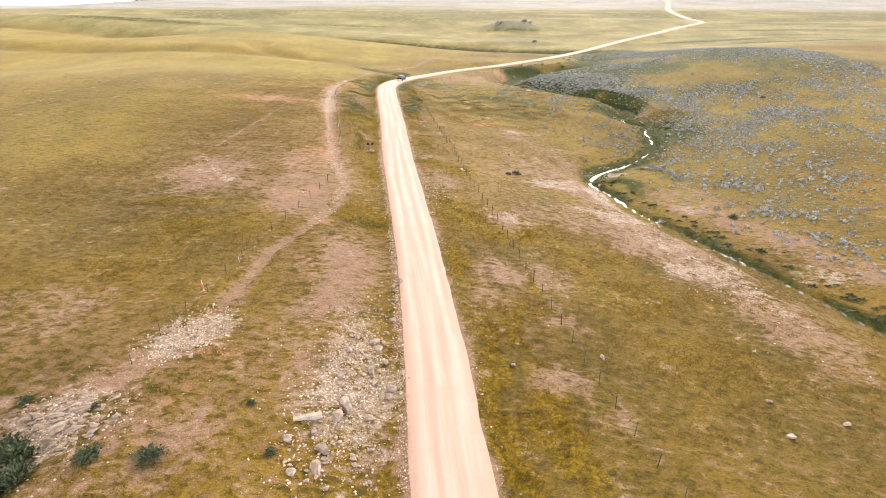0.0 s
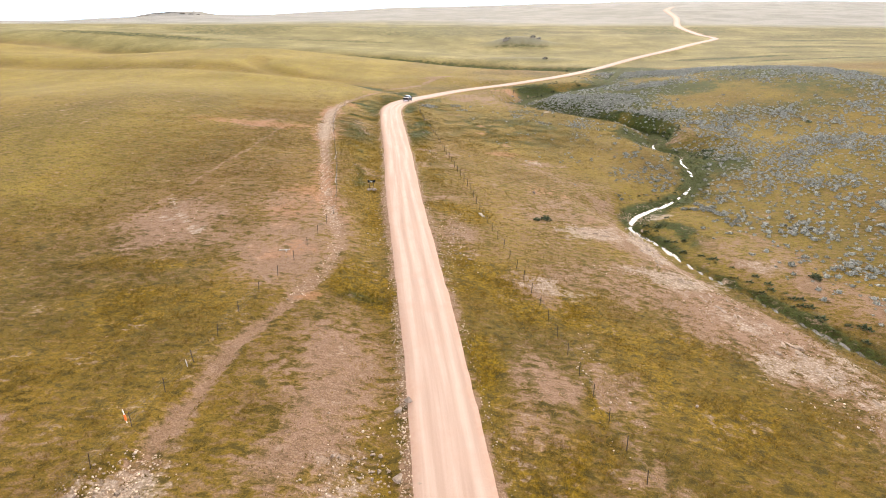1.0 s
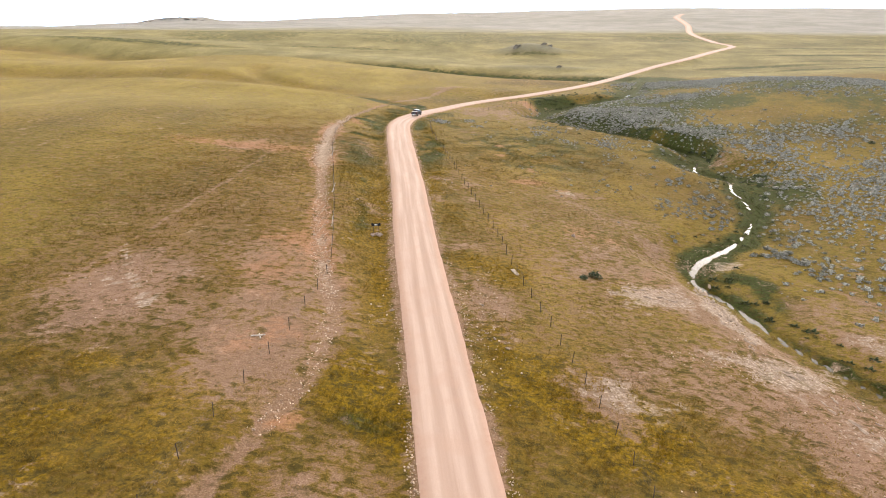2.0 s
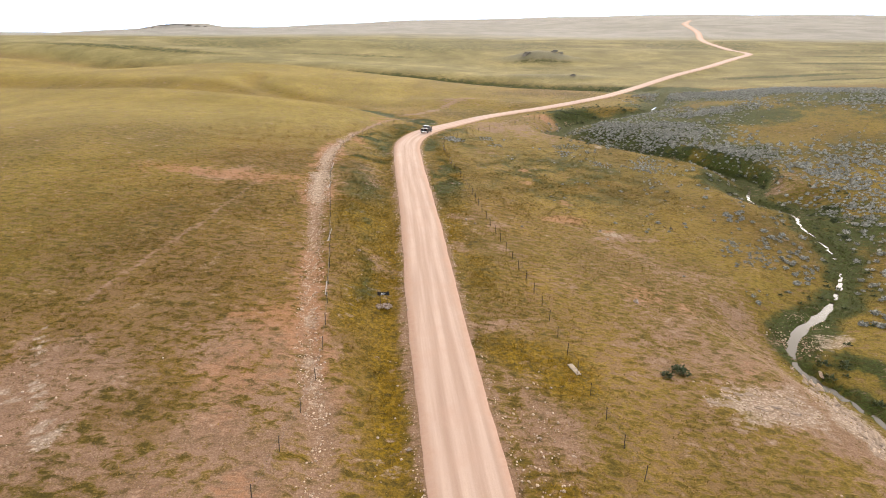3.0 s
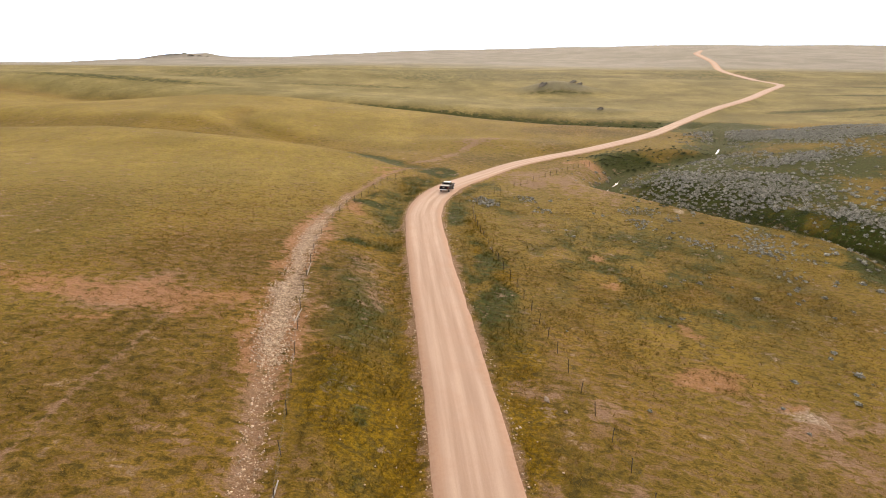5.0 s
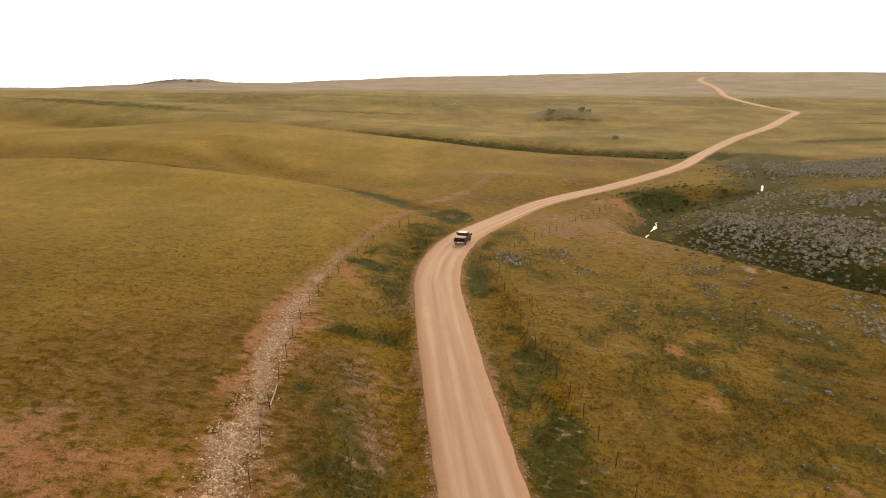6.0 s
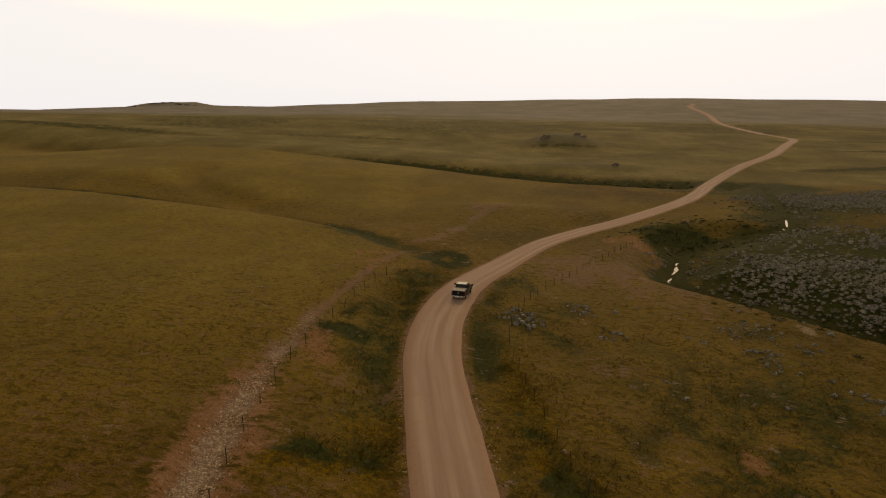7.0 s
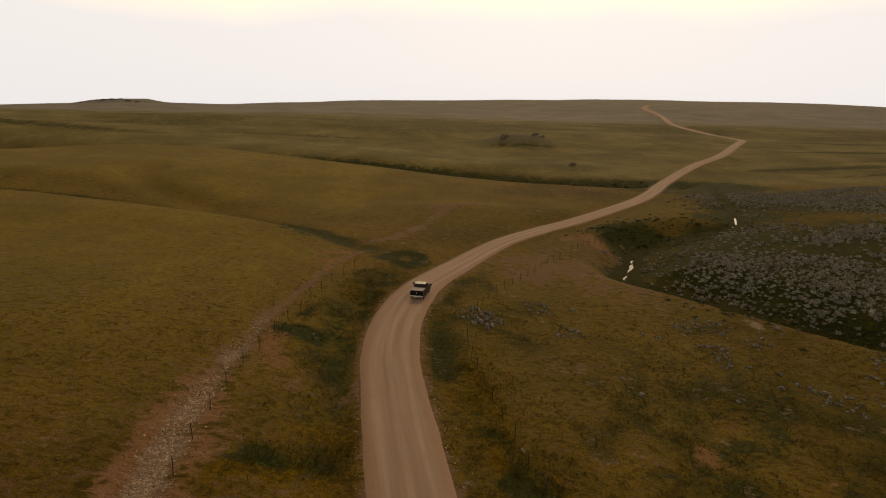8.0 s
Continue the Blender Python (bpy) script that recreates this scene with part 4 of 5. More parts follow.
def road_mesh():
    line = ROAD
    way = np.gradient(line[:, :2], axis=0)
    way /= np.linalg.norm(way, axis=1)[:, None]
    right = np.c_[way[:, 1], -way[:, 0]]
    offsets = np.array([-1.12, -1.0, -0.8, -0.55, -0.28, 0, 0.28, 0.55, 0.8, 1.0, 1.12])
    crown = np.array([-0.30, 0.0, 0.05, 0.075, 0.085, 0.10, 0.085, 0.075, 0.05, 0.0, -0.30])
    run = np.r_[0, np.cumsum(np.hypot(*np.diff(line[:, :2], axis=0).T))]
    wob = 1 + 0.05 * (fbm(run, run * 0, 6, 51, 3) - 0.5)
    verts, uvs = [], []
    for k, (o, c) in enumerate(zip(offsets, crown)):
        jag = 0.22 * (fbm(run, run * 0 + 40 * k, 3.0, 61 + k, 2) - 0.5) * (abs(o) > 0.9)
        lateral = line[:, 3] * o * wob + jag
        verts.append(np.c_[line[:, :2] + right * lateral[:, None], line[:, 2] + c])
        uvs.append(np.c_[lateral, run])
    cols = len(offsets)
    verts, uvs = np.stack(verts, 1).reshape(-1, 3), np.stack(uvs, 1).reshape(-1, 2)
    c0 = (np.arange(len(line) - 1)[:, None] * cols + np.arange(cols - 1)[None, :]).ravel()
    faces = np.c_[c0, c0 + 1, c0 + cols + 1, c0 + cols]
    me = fast_mesh("road", verts, faces, M_ROAD, True)
    layer = me.uv_layers.new(name="lane")
    layer.data.foreach_set("uv", uvs[faces.ravel()].astype(np.float32).ravel())
    return me


road = tagged(new("road", road_mesh()), "pale pink gravel road with smooth wheel tracks", "road", kind="structure")


def water_mesh():
    line = CREEK
    way = np.gradient(line[:, :2], axis=0)
    way /= np.linalg.norm(way, axis=1)[:, None]
    right = np.c_[way[:, 1], -way[:, 0]]
    verts = []
    for o in (-1.0, -0.4, 0.4, 1.0):
        verts.append(np.c_[line[:, :2] + right * ((line[:, 3] * 1.5 + 0.7) * o)[:, None], line[:, 2] + 0.24])
    verts = np.stack(verts, 1).reshape(-1, 3)
    open_water = np.nonzero(line[:-1, 3] > 0.075)[0]
    c0 = (open_water[:, None] * 4 + np.arange(3)[None, :]).ravel()
    return fast_mesh("creek", verts, np.c_[c0, c0 + 1, c0 + 5, c0 + 4], M_WATER, True)


water = tagged(new("water", water_mesh()), "narrow meandering creek mirroring the white sky", "water", kind="structure")


# ---- loose things ----
def thing(name, label, category, group="", kind=""):
    return tagged(new(name), label, category, group, kind)


def rock_mesh(seed, flat=0.7, mat=None):
    bm = bmesh.new()
    bmesh.ops.create_icosphere(bm, subdivisions=3, radius=0.5)
    rng = random.Random(seed)
    off = Vector((rng.uniform(0, 50), rng.uniform(0, 50), rng.uniform(0, 50)))
    planes = [(Vector((rng.gauss(0, 1), rng.gauss(0, 1), rng.gauss(0, 0.7))).normalized(), rng.uniform(0.13, 0.32)) for _ in range(11)]
    for v in bm.verts:
        for nrm, dist in planes:
            over = v.co.dot(nrm) - dist
            if over > 0:
                v.co -= nrm * over
        v.co *= 1.35 * (1 + 0.07 * noise.noise(v.co * 4.0 + off))
        v.co.z *= flat
    me = bpy.data.meshes.new("rock")
    bmesh.ops.recalc_face_normals(bm, faces=bm.faces)
    bm.to_mesh(me)
    bm.free()
    me.materials.append(mat or M_ROCK)
    return me


ROCKS = [rock_mesh(s, (0.55, 0.75, 0.5, 0.85, 0.65, 0.4, 0.7, 0.6)[s]) for s in range(8)]
rng = random.Random(7)


def put_rock(x, y, size, label, group, stretch=(1.0, 1.0, 1.0), turn=None, mesh=None, name="rock", dip=0.12):
    ob = new(name, mesh or rng.choice(ROCKS))
    turn = rng.uniform(0, 360) if turn is None else turn
    s = [size * k for k in stretch]
    ob.matrix_world = pose(x, y, height(x, y) + s[2] * (0.26 - dip), rng.uniform(-8, 8), rng.uniform(-8, 8), turn) @ Matrix.Diagonal((*s, 1))
    return tagged(ob, label, "rock", group)


RUBBLE = "tan limestone rock lying in the roadside rubble"
# large stones beside the road, each placed by itself: x, y, size, stretches, turn
for x, y, size, st, turn in [
    (-9.3, 29.8, 1.15, (0.8, 1.1, 0.8), 20), (-9.5, 31.4, 1.2, (0.65, 1.2, 0.8), 60), (-10.7, 29.0, 0.8, (1, 0.8, 0.9), 10), (-8.6, 36.3, 1.4, (0.8, 1, 1), 40),
    (-9.3, 35.0, 1.2, (1, 0.7, 0.8), 80), (-9.9, 40.2, 0.9, (1, 1, 1), 0), (-7.6, 41.5, 1.0, (1, 0.8, 1), 30), (-7.2, 40.2, 0.8, (1, 1, 1), 0), (-6.6, 43.2, 0.9, (1, 0.8, 0.9), 70),
    (-5.7, 39.4, 0.9, (1.1, 0.9, 0.8), 10), (-5.8, 38.4, 0.7, (1, 1, 1), 0), (-8.1, 46.5, 1.0, (1.2, 0.8, 0.8), 20), (-7.3, 45.4, 0.9, (1, 1, 1), 0)] + [(-6.9, 50.5, 0.9, (1, 0.8, 0.8), 50),
    (-6.9, 35.6, 1.0, (1.2, 0.7, 0.6), 0), (-10.4, 33.0, 0.8, (1, 1, 1), 0), (-7.3, 31.2, 0.7, (1, 1, 1), 0), (-12.0, 32.0, 0.8, (1, 1, 0.9), 0), (-7.0, 58.8, 0.95, (1, 1, 1), 10), (-7.6, 57.9, 0.7, (1, 1, 1), 0)]:
    put_rock(x, y, size, "large pale limestone boulder lying in the roadside rubble", "roadside boulders", st, turn, name="boulder")
for _ in range(110):
    y = rng.uniform(27, 53)
    x = -8.6 + rng.gauss(0, 1.7) - 0.02 * (y - 38)
    if x > -4.2:
        continue
    put_rock(x, y, rng.uniform(0.2, 0.5) * rng.choice((1, 1, 1.3)), RUBBLE, "roadside rubble", (1, rng.uniform(0.7, 1), rng.uniform(0.7, 1)))
# slabs along the edge of the gully
for x, y, size, st, turn in [(-28.6, 32.6, 1.5, (1.5, 0.5, 0.6), 40), (-27.3, 32.4, 1.2, (1.3, 0.55, 0.5), 35), (-28.8, 31.6, 0.9, (1.2, 0.6, 0.6), 20), (-25.8, 32.0, 1.0, (1.3, 0.6, 0.5), 60), (-29.9, 34.4, 1.2, (1.5, 0.6, 0.35), 10), (-31.6, 34.6, 1.4, (1.4, 0.6, 0.4), 5), (-28.2, 34.6, 1.1, (1.6, 0.5, 0.35), 25), (-27.9, 31.2, 0.6, (1, 0.8, 0.6), 0), (-26.4, 31.0, 0.5, (1, 0.8, 0.6), 0), (-30.8, 33.4, 1.0, (1.2, 0.8, 0.5), 70)]:
    put_rock(x, y, size, "big flat tan stone slab at the gully edge", "gully slabs", st, turn, name="stone_slab")
for _ in range(85):
    x, y = -29.0 + rng.gauss(0, 2.2), 33.4 + rng.gauss(0, 1.5)
    put_rock(x, y, rng.uniform(0.25, 0.75), "tan rock slab piled on the gully edge", "gully rocks", (1.3, rng.uniform(0.5, 0.8), rng.uniform(0.3, 0.6)), rng.gauss(30, 25))
for _ in range(45):
    x, y = -24.6 + rng.gauss(0, 1.7), 45.0 + rng.gauss(0, 1.5)
    put_rock(x, y, rng.uniform(0.2, 0.5), "small white rock spilled beside the dirt track", "track rocks")
put_rock(-27.0, 44.3, 0.9, "flat white slab beside the dirt track", "track rocks", (1.4, 0.6, 0.5), 20)
for x, y, size in [(20.2, 29.5, 0.9), (21.0, 28.2, 1.3), (19.7, 27.8, 0.8), (25.7, 37.5, 0.8), (31.5, 40.1, 0.7), (26.4, 42.3, 0.6), (12.8, 46.2, 0.7), (29, 51, 0.6), (17, 62, 0.4), (4.5, 43.4, 0.5), (5.1, 47.0, 0.4)]:
    put_rock(x, y, size, "grey weathered rock lying in the grass", "grass rocks")
for x, y, size in [(-2.2, 88.5, 0.5), (-3.3, 90.0, 0.35), (-4.4, 97, 0.4), (9.7, 125.3, 0.8), (-10.9, 147.0, 0.7), (-9.5, 145.6, 0.4), (-14.9, 186.3, 0.5), (-16.3, 116.0, 0.3), (-13.8, 95, 0.45), (-15, 127, 0.35), (-20.4, 142, 0.4), (-24.0, 130, 0.5)]:
    put_rock(x, y, size, "pale stone lying in dry grass", "grass rocks")
# broken ledges of the bluff above the creek
for k in range(85):
    s = rng.random()
    x = 26.6 - 2.2 * s + 1.6 * (s - 0.5) ** 2 + rng.gauss(0, 0.9)
    y = 119 - 22 * s + rng.gauss(0, 0.6)
    put_rock(x, y, rng.uniform(0.4, 1.25), "layered pinkish grey rock ledge on the creek bluff", "bluff ledges", (1.6, rng.uniform(0.45, 0.8), rng.uniform(0.18, 0.36)), rng.gauss(75, 14), name="rock_ledge", dip=0.2)
for k in range(40):
    s = rng.random()
    put_rock(25 + 11 * s + rng.gauss(0, 1.2), 94 - 30 * s + rng.gauss(0, 1.0), rng.uniform(0.4, 1.2), "weathered rock slab on the pale creek bank", "bank slabs", (1.4, 0.7, rng.uniform(0.2, 0.4)), rng.gauss(110, 15), name="rock_slab", dip=0.2)
for k in range(22):
    put_rock(16.5 + rng.gauss(0, 2.2), 107 + rng.gauss(0, 0.9), rng.uniform(0.4, 1.0), "flat grey rock ledge on the dry slope", "slope ledges", (1.6, 0.6, 0.25), rng.gauss(-10, 10), name="rock_ledge", dip=0.22)
# dark outcrops far off on the knoll and under the mesa rim
M_OUT = [rock_mesh(20 + s, 0.8, M_DARKROCK) for s in range(3)]
for x, y, size, st in [(28.5, 581, 7, (1, 0.8, 0.7)), (32, 583, 4, (1, 1, 0.6)), (53, 588, 6, (1.5, 0.8, 0.5)), (58.5, 589, 5, (1.3, 0.8, 0.6)), (48, 443, 4, (1.4, 0.8, 0.5))]:
    put_rock(x, y, size, "dark lichened outcrop on a grassy knoll", "knoll outcrops", st, 0, rng.choice(M_OUT), "rock_outcrop")
for k in range(9):
    put_rock(-684 + k * 15, 1298 + 3 * (k % 3), 12 - (k % 3) * 2, "dark rocky rim of the distant mesa", "mesa rim", (1.7, 0.8, 0.28), 0, M_OUT[k % 3], "rock_outcrop")


def scatter_mesh(points, sizes, base_v, base_f, squash, rs):
    """Many small copies of one shape as arrays."""
    count, nv = len(points), len(base_v)
    turn = rs.uniform(0, 2 * np.pi, count)
    c, s = np.cos(turn)[:, None], np.sin(turn)[:, None]
    shape = base_v[None] * rs.uniform(0.7, 1.3, (count, 1, 3)) * (1 + rs.normal(0, 0.12, (count, nv, 1)))
    x, y, z = shape[..., 0], shape[..., 1], shape[..., 2] * squash
    v = np.stack([x * c - y * s, x * s + y * c, z], -1) * sizes[:, None, None] + points[:, None, :]
    f = base_f[None] + (np.arange(count) * nv)[:, None, None]
    return v.reshape(-1, 3), f.reshape(-1, base_f.shape[1])


g = (1 + 5 ** 0.5) / 2
ICO_V = np.array([(-1, g, 0), (1, g, 0), (-1, -g, 0), (1, -g, 0), (0, -1, g), (0, 1, g), (0, -1, -g), (0, 1, -g), (g, 0, -1), (g, 0, 1), (-g, 0, -1), (-g, 0, 1)]) / (2 * 1.9)
ICO_F = np.array([(0, 11, 5), (0, 5, 1), (0, 1, 7), (0, 7, 10), (0, 10, 11), (1, 5, 9), (5, 11, 4), (11, 10, 2), (10, 7, 6), (7, 1, 8), (3, 9, 4), (3, 4, 2), (3, 2, 6), (3, 6, 8), (3, 8, 9), (4, 9, 5), (2, 4, 11), (6, 2, 10), (8, 6, 7), (9, 8, 1)])
rs = np.random.RandomState(3)


def along(line, lo, hi, count, spread):
    pick = line[(line[:, 1] > lo) & (line[:, 1] < hi)]
    k = rs.randint(0, len(pick) - 1, count)
    s = rs.uniform(0, 1, count)[:, None]
    p = pick[k, :2] * (1 - s) + pick[k + 1, :2] * s
    way = pick[k + 1, :2] - pick[k, :2]
    way /= np.linalg.norm(way, axis=1)[:, None]
    return p + np.c_[way[:, 1], -way[:, 0]] * spread(count)[:, None]


def around(cx, cy, sx, sy, count):
    return np.c_[rs.normal(cx, sx, count), rs.normal(cy, sy, count)]


def gravel(name, label, spots, lo, hi):
    sizes = rs.uniform(lo, hi, len(spots)) * rs.uniform(0.6, 1.3, len(spots))
    z = land(spots[:, 0], spots[:, 1])
    v, f = scatter_mesh(np.c_[spots, z + sizes * 0.12], sizes, ICO_V, ICO_F, 0.65, rs)
    tagged(new(name, fast_mesh(name, v, f, M_ROCKS)), label, "gravel", kind="stuff")


gravel("ditch_gravel", "pale stony gravel in the eroded ditch", np.vstack([
    along(TRACK, 96, 212, 5200, lambda c: rs.normal(0, 0.5, c)), along(TRACK, 38, 52, 500, lambda c: rs.normal(0, 1.2, c)), along(TRACK, 146, 166, 3000, lambda c: rs.normal(0, 0.85, c)), along(TRACK, 166, 192, 1500, lambda c: rs.normal(0, 0.7, c)), along(TRACK, 74, 98, 350, lambda c: rs.normal(0, 0.5, c))]), 0.07, 0.19)
gravel("rubble_gravel", "broken tan stones strewn over bare soil", np.vstack([
    around(-8.6, 39, 2.0, 8, 1500), around(-10.5, 36, 2.5, 6, 250), around(-29, 33, 3, 2.4, 500), around(-24.5, 45.3, 1.8, 1.6, 500), around(9, 62, 1.2, 5, 60), around(-4.6, 92, 1.6, 6, 260),
    around(28.5, 124.5, 1.3, 1.6, 260), around(33, 130, 1.5, 1.1, 60), around(29, 79, 2.5, 7, 260), around(34, 66, 2.5, 7, 260), around(20, 92, 3, 1.5, 150), around(25, 105, 1.6, 6, 260), around(17, 107, 3, 1.5, 120), around(-44, 98, 3, 4, 40), around(-14, 120, 1.5, 16, 160), around(-22, 160, 2, 22, 160)]), 0.07, 0.22)
gravel("road_shoulder_gravel", "loose stones along the road edge", np.vstack([
    along(ROAD, 20, 230, 1400, lambda c: -rs.normal(3.25, 0.28, c)), along(ROAD, 20, 230, 1200, lambda c: rs.normal(3.3, 0.3, c)), along(ROAD, 22, 80, 900, lambda c: -rs.normal(3.0, 0.22, c))]), 0.05, 0.15)


# ---- shrubs ----
def leaf_cloud(count, radius, tall, blade, seed, hollow=0.55):
    """Slender leaf sprays pointing outwards over a dome: arrays of vertices and triangles."""
    r = np.random.RandomState(seed)
    u, a = r.uniform(0.0, 1, count), r.uniform(0, 2 * np.pi, count)
    lump = 1 + 0.28 * np.sin(3 * a + seed) * (1 - u) + 0.15 * np.sin(5 * a + 2 * seed)
    flat = np.sqrt(1 - u * u) * lump
    d = np.c_[flat * np.cos(a), flat * np.sin(a), u * tall / radius]
    root = d * radius * r.uniform(hollow, 0.85, count)[:, None]
    tip = root + (d / np.linalg.norm(d, axis=1)[:, None] + r.normal(0, 0.35, (count, 3))) * blade * r.uniform(0.6, 1.3, count)[:, None]
    tip[:, 2] = np.maximum(tip[:, 2], 0.03)
    side = np.cross(d, r.normal(0, 1, (count, 3)))
    side *= (blade * 0.42 / np.maximum(np.linalg.norm(side, axis=1), 1e-6))[:, None]
    centre = (root + tip) / 2
    v = np.stack([root, centre + side, tip, centre - side], 1).reshape(-1, 3)
    f = (np.arange(count) * 4)[:, None] + np.array([[0, 1, 2, 3]])
    return v, f


def stems_mesh(radius, tall, seed):
    bm = bmesh.new()
    r = random.Random(seed)
    for k in range(5):
        a = k * 1.26 + r.uniform(-0.3, 0.3)
        tube(bm, (0.03 * math.cos(a), 0.03 * math.sin(a), -0.05), (radius * 0.6 * math.cos(a), radius * 0.6 * math.sin(a), tall * 0.7), 0.03, 0.012, 5)
    me = bpy.data.meshes.new("stems")
    bm.to_mesh(me)
    bm.free()
    me.materials.append(M_STEM)
    return me


SAGE_SHAPES = [leaf_cloud(64, 0.5, 0.5, 0.19, 100 + k, 0.45) for k in range(6)]
DOME_V = np.array([(math.cos(k * math.pi / 3) * 0.36, math.sin(k * math.pi / 3) * 0.36, 0.02) for k in range(6)] + [(math.cos(k * math.pi / 3 + 0.5) * 0.26, math.sin(k * math.pi / 3 + 0.5) * 0.26, 0.36) for k in range(6)])
DOME_F = np.array([(k, (k + 1) % 6, 6 + (k + 1) % 6, 6 + k) for k in range(6)] + [(6, 7, 8, 9), (6, 9, 10, 11)])
SAGE_SHAPES = [(np.vstack([v, DOME_V * (0.9 + 0.04 * k)]), np.vstack([f, DOME_F + len(v)])) for k, (v, f) in enumerate(SAGE_SHAPES)]
FAR_SAGE = [leaf_cloud(26, 0.5, 0.5, 0.27, 140 + k, 0.45) for k in range(6)]
FAR_SAGE = [(np.vstack([v, DOME_V * 1.05]), np.vstack([f, DOME_F + len(v)])) for v, f in FAR_SAGE]
SAGE_MESHES = [fast_mesh("foliage", v, f, M_SAGE) for v, f in SAGE_SHAPES]
SAGE_STEMS = [stems_mesh(0.5, 0.5, k) for k in range(3)]


def shrub_spots():
    """Jittered grid, kept where sage grows."""
    cell = 0.8
    qx, qy = [a.ravel() for a in np.meshgrid(np.arange(-40, 150, cell), np.arange(60, 350, cell))]
    qx, qy = qx + rs.uniform(-0.6, 0.6, len(qx)), qy + rs.uniform(-0.6, 0.6, len(qy))
    want = blobs(qx, qy, SAGE)
    clump = smooth(0.43, 0.58, fbm(qx, qy, 17, 81, 3))
    want = want * (1 - blobs(qx, qy, GAP))
    slope = (qx < 36) & (qy < 232)
    chance = np.where(slope, 0.85 * smooth(0.3, 0.85, want), want ** 1.2 * np.maximum(0.32 + 0.75 * clump, 0.85 * smooth(0.75, 0.9, want)))
    sparse = (0.006 + 0.022 * smooth(12, 24, qx)) * smooth(-12, 5, qx) * smooth(125, 150, qy) * smooth(238, 225, qy) * (0.3 + 1.6 * clump)
    chance = np.maximum(chance, sparse)
    dc, _, _ = near_curve(CREEK, qx, qy, 45)
    dr, _, _ = near_curve(ROAD, qx, qy, 26)
    dt, _, _ = near_curve(TRACK, qx, qy, 8)
    keep = (rs.uniform(0, 1, len(qx)) < chance) & (dc > 2.2) & (dr > 5) & (dt > 3)
    return qx[keep], qy[keep]


sx, sy = shrub_spots()
sz = land(sx, sy)
size = rs.uniform(0.4, 1.15, len(sx)) ** 1.2 * (0.7 + 0.8 * value_noise(sx, sy, 5, 91)) * np.where((sx < 36) & (sy < 236), 0.62, np.where(sy > 185, 0.95, 0.85))
single = (sx < 46) & (sy > 118) & (sy < 236)
order = np.nonzero(single)[0][:280]
single[:] = False
single[order] = True
for i in order:
    ob = new("sagebrush", SAGE_MESHES[i % 6])
    ob.matrix_world = pose(sx[i], sy[i], sz[i] - 0.03, 0, 0, rs.uniform(0, 360)) @ Matrix.Diagonal((size[i], size[i], size[i] * 0.9, 1))
    tagged(ob, "rounded silvery grey sagebrush growing in dry grass", "shrub", "sagebrush in the meadow")
    new("stems", SAGE_STEMS[i % 3]).parent = ob
rest = np.nonzero(~single)[0]
vs, fs, at = [], [], 0
for k in range(6):
    pick = rest[rest % 6 == k]
    v0, f0 = FAR_SAGE[k]
    turn = rs.uniform(0, 2 * np.pi, len(pick))
    c, s = np.cos(turn)[:, None], np.sin(turn)[:, None]
    v = np.stack([v0[None, :, 0] * c - v0[None, :, 1] * s, v0[None, :, 0] * s + v0[None, :, 1] * c, np.repeat(v0[None, :, 2] * 0.9, len(pick), 0)], -1) * size[pick][:, None, None]
    v = v + np.stack([sx[pick], sy[pick], sz[pick] - 0.03], -1)[:, None, :]
    f = f0[None] + (np.arange(len(pick)) * len(v0))[:, None, None] + at
    at += v.shape[0] * v.shape[1]
    vs.append(v.reshape(-1, 3))
    fs.append(f.reshape(-1, 4))
tagged(new("sagebrush_cover", fast_mesh("sagebrush_cover", np.vstack(vs), np.vstack(fs), M_SAGE)), "dense cover of silvery grey sagebrush", "shrubs", kind="stuff")

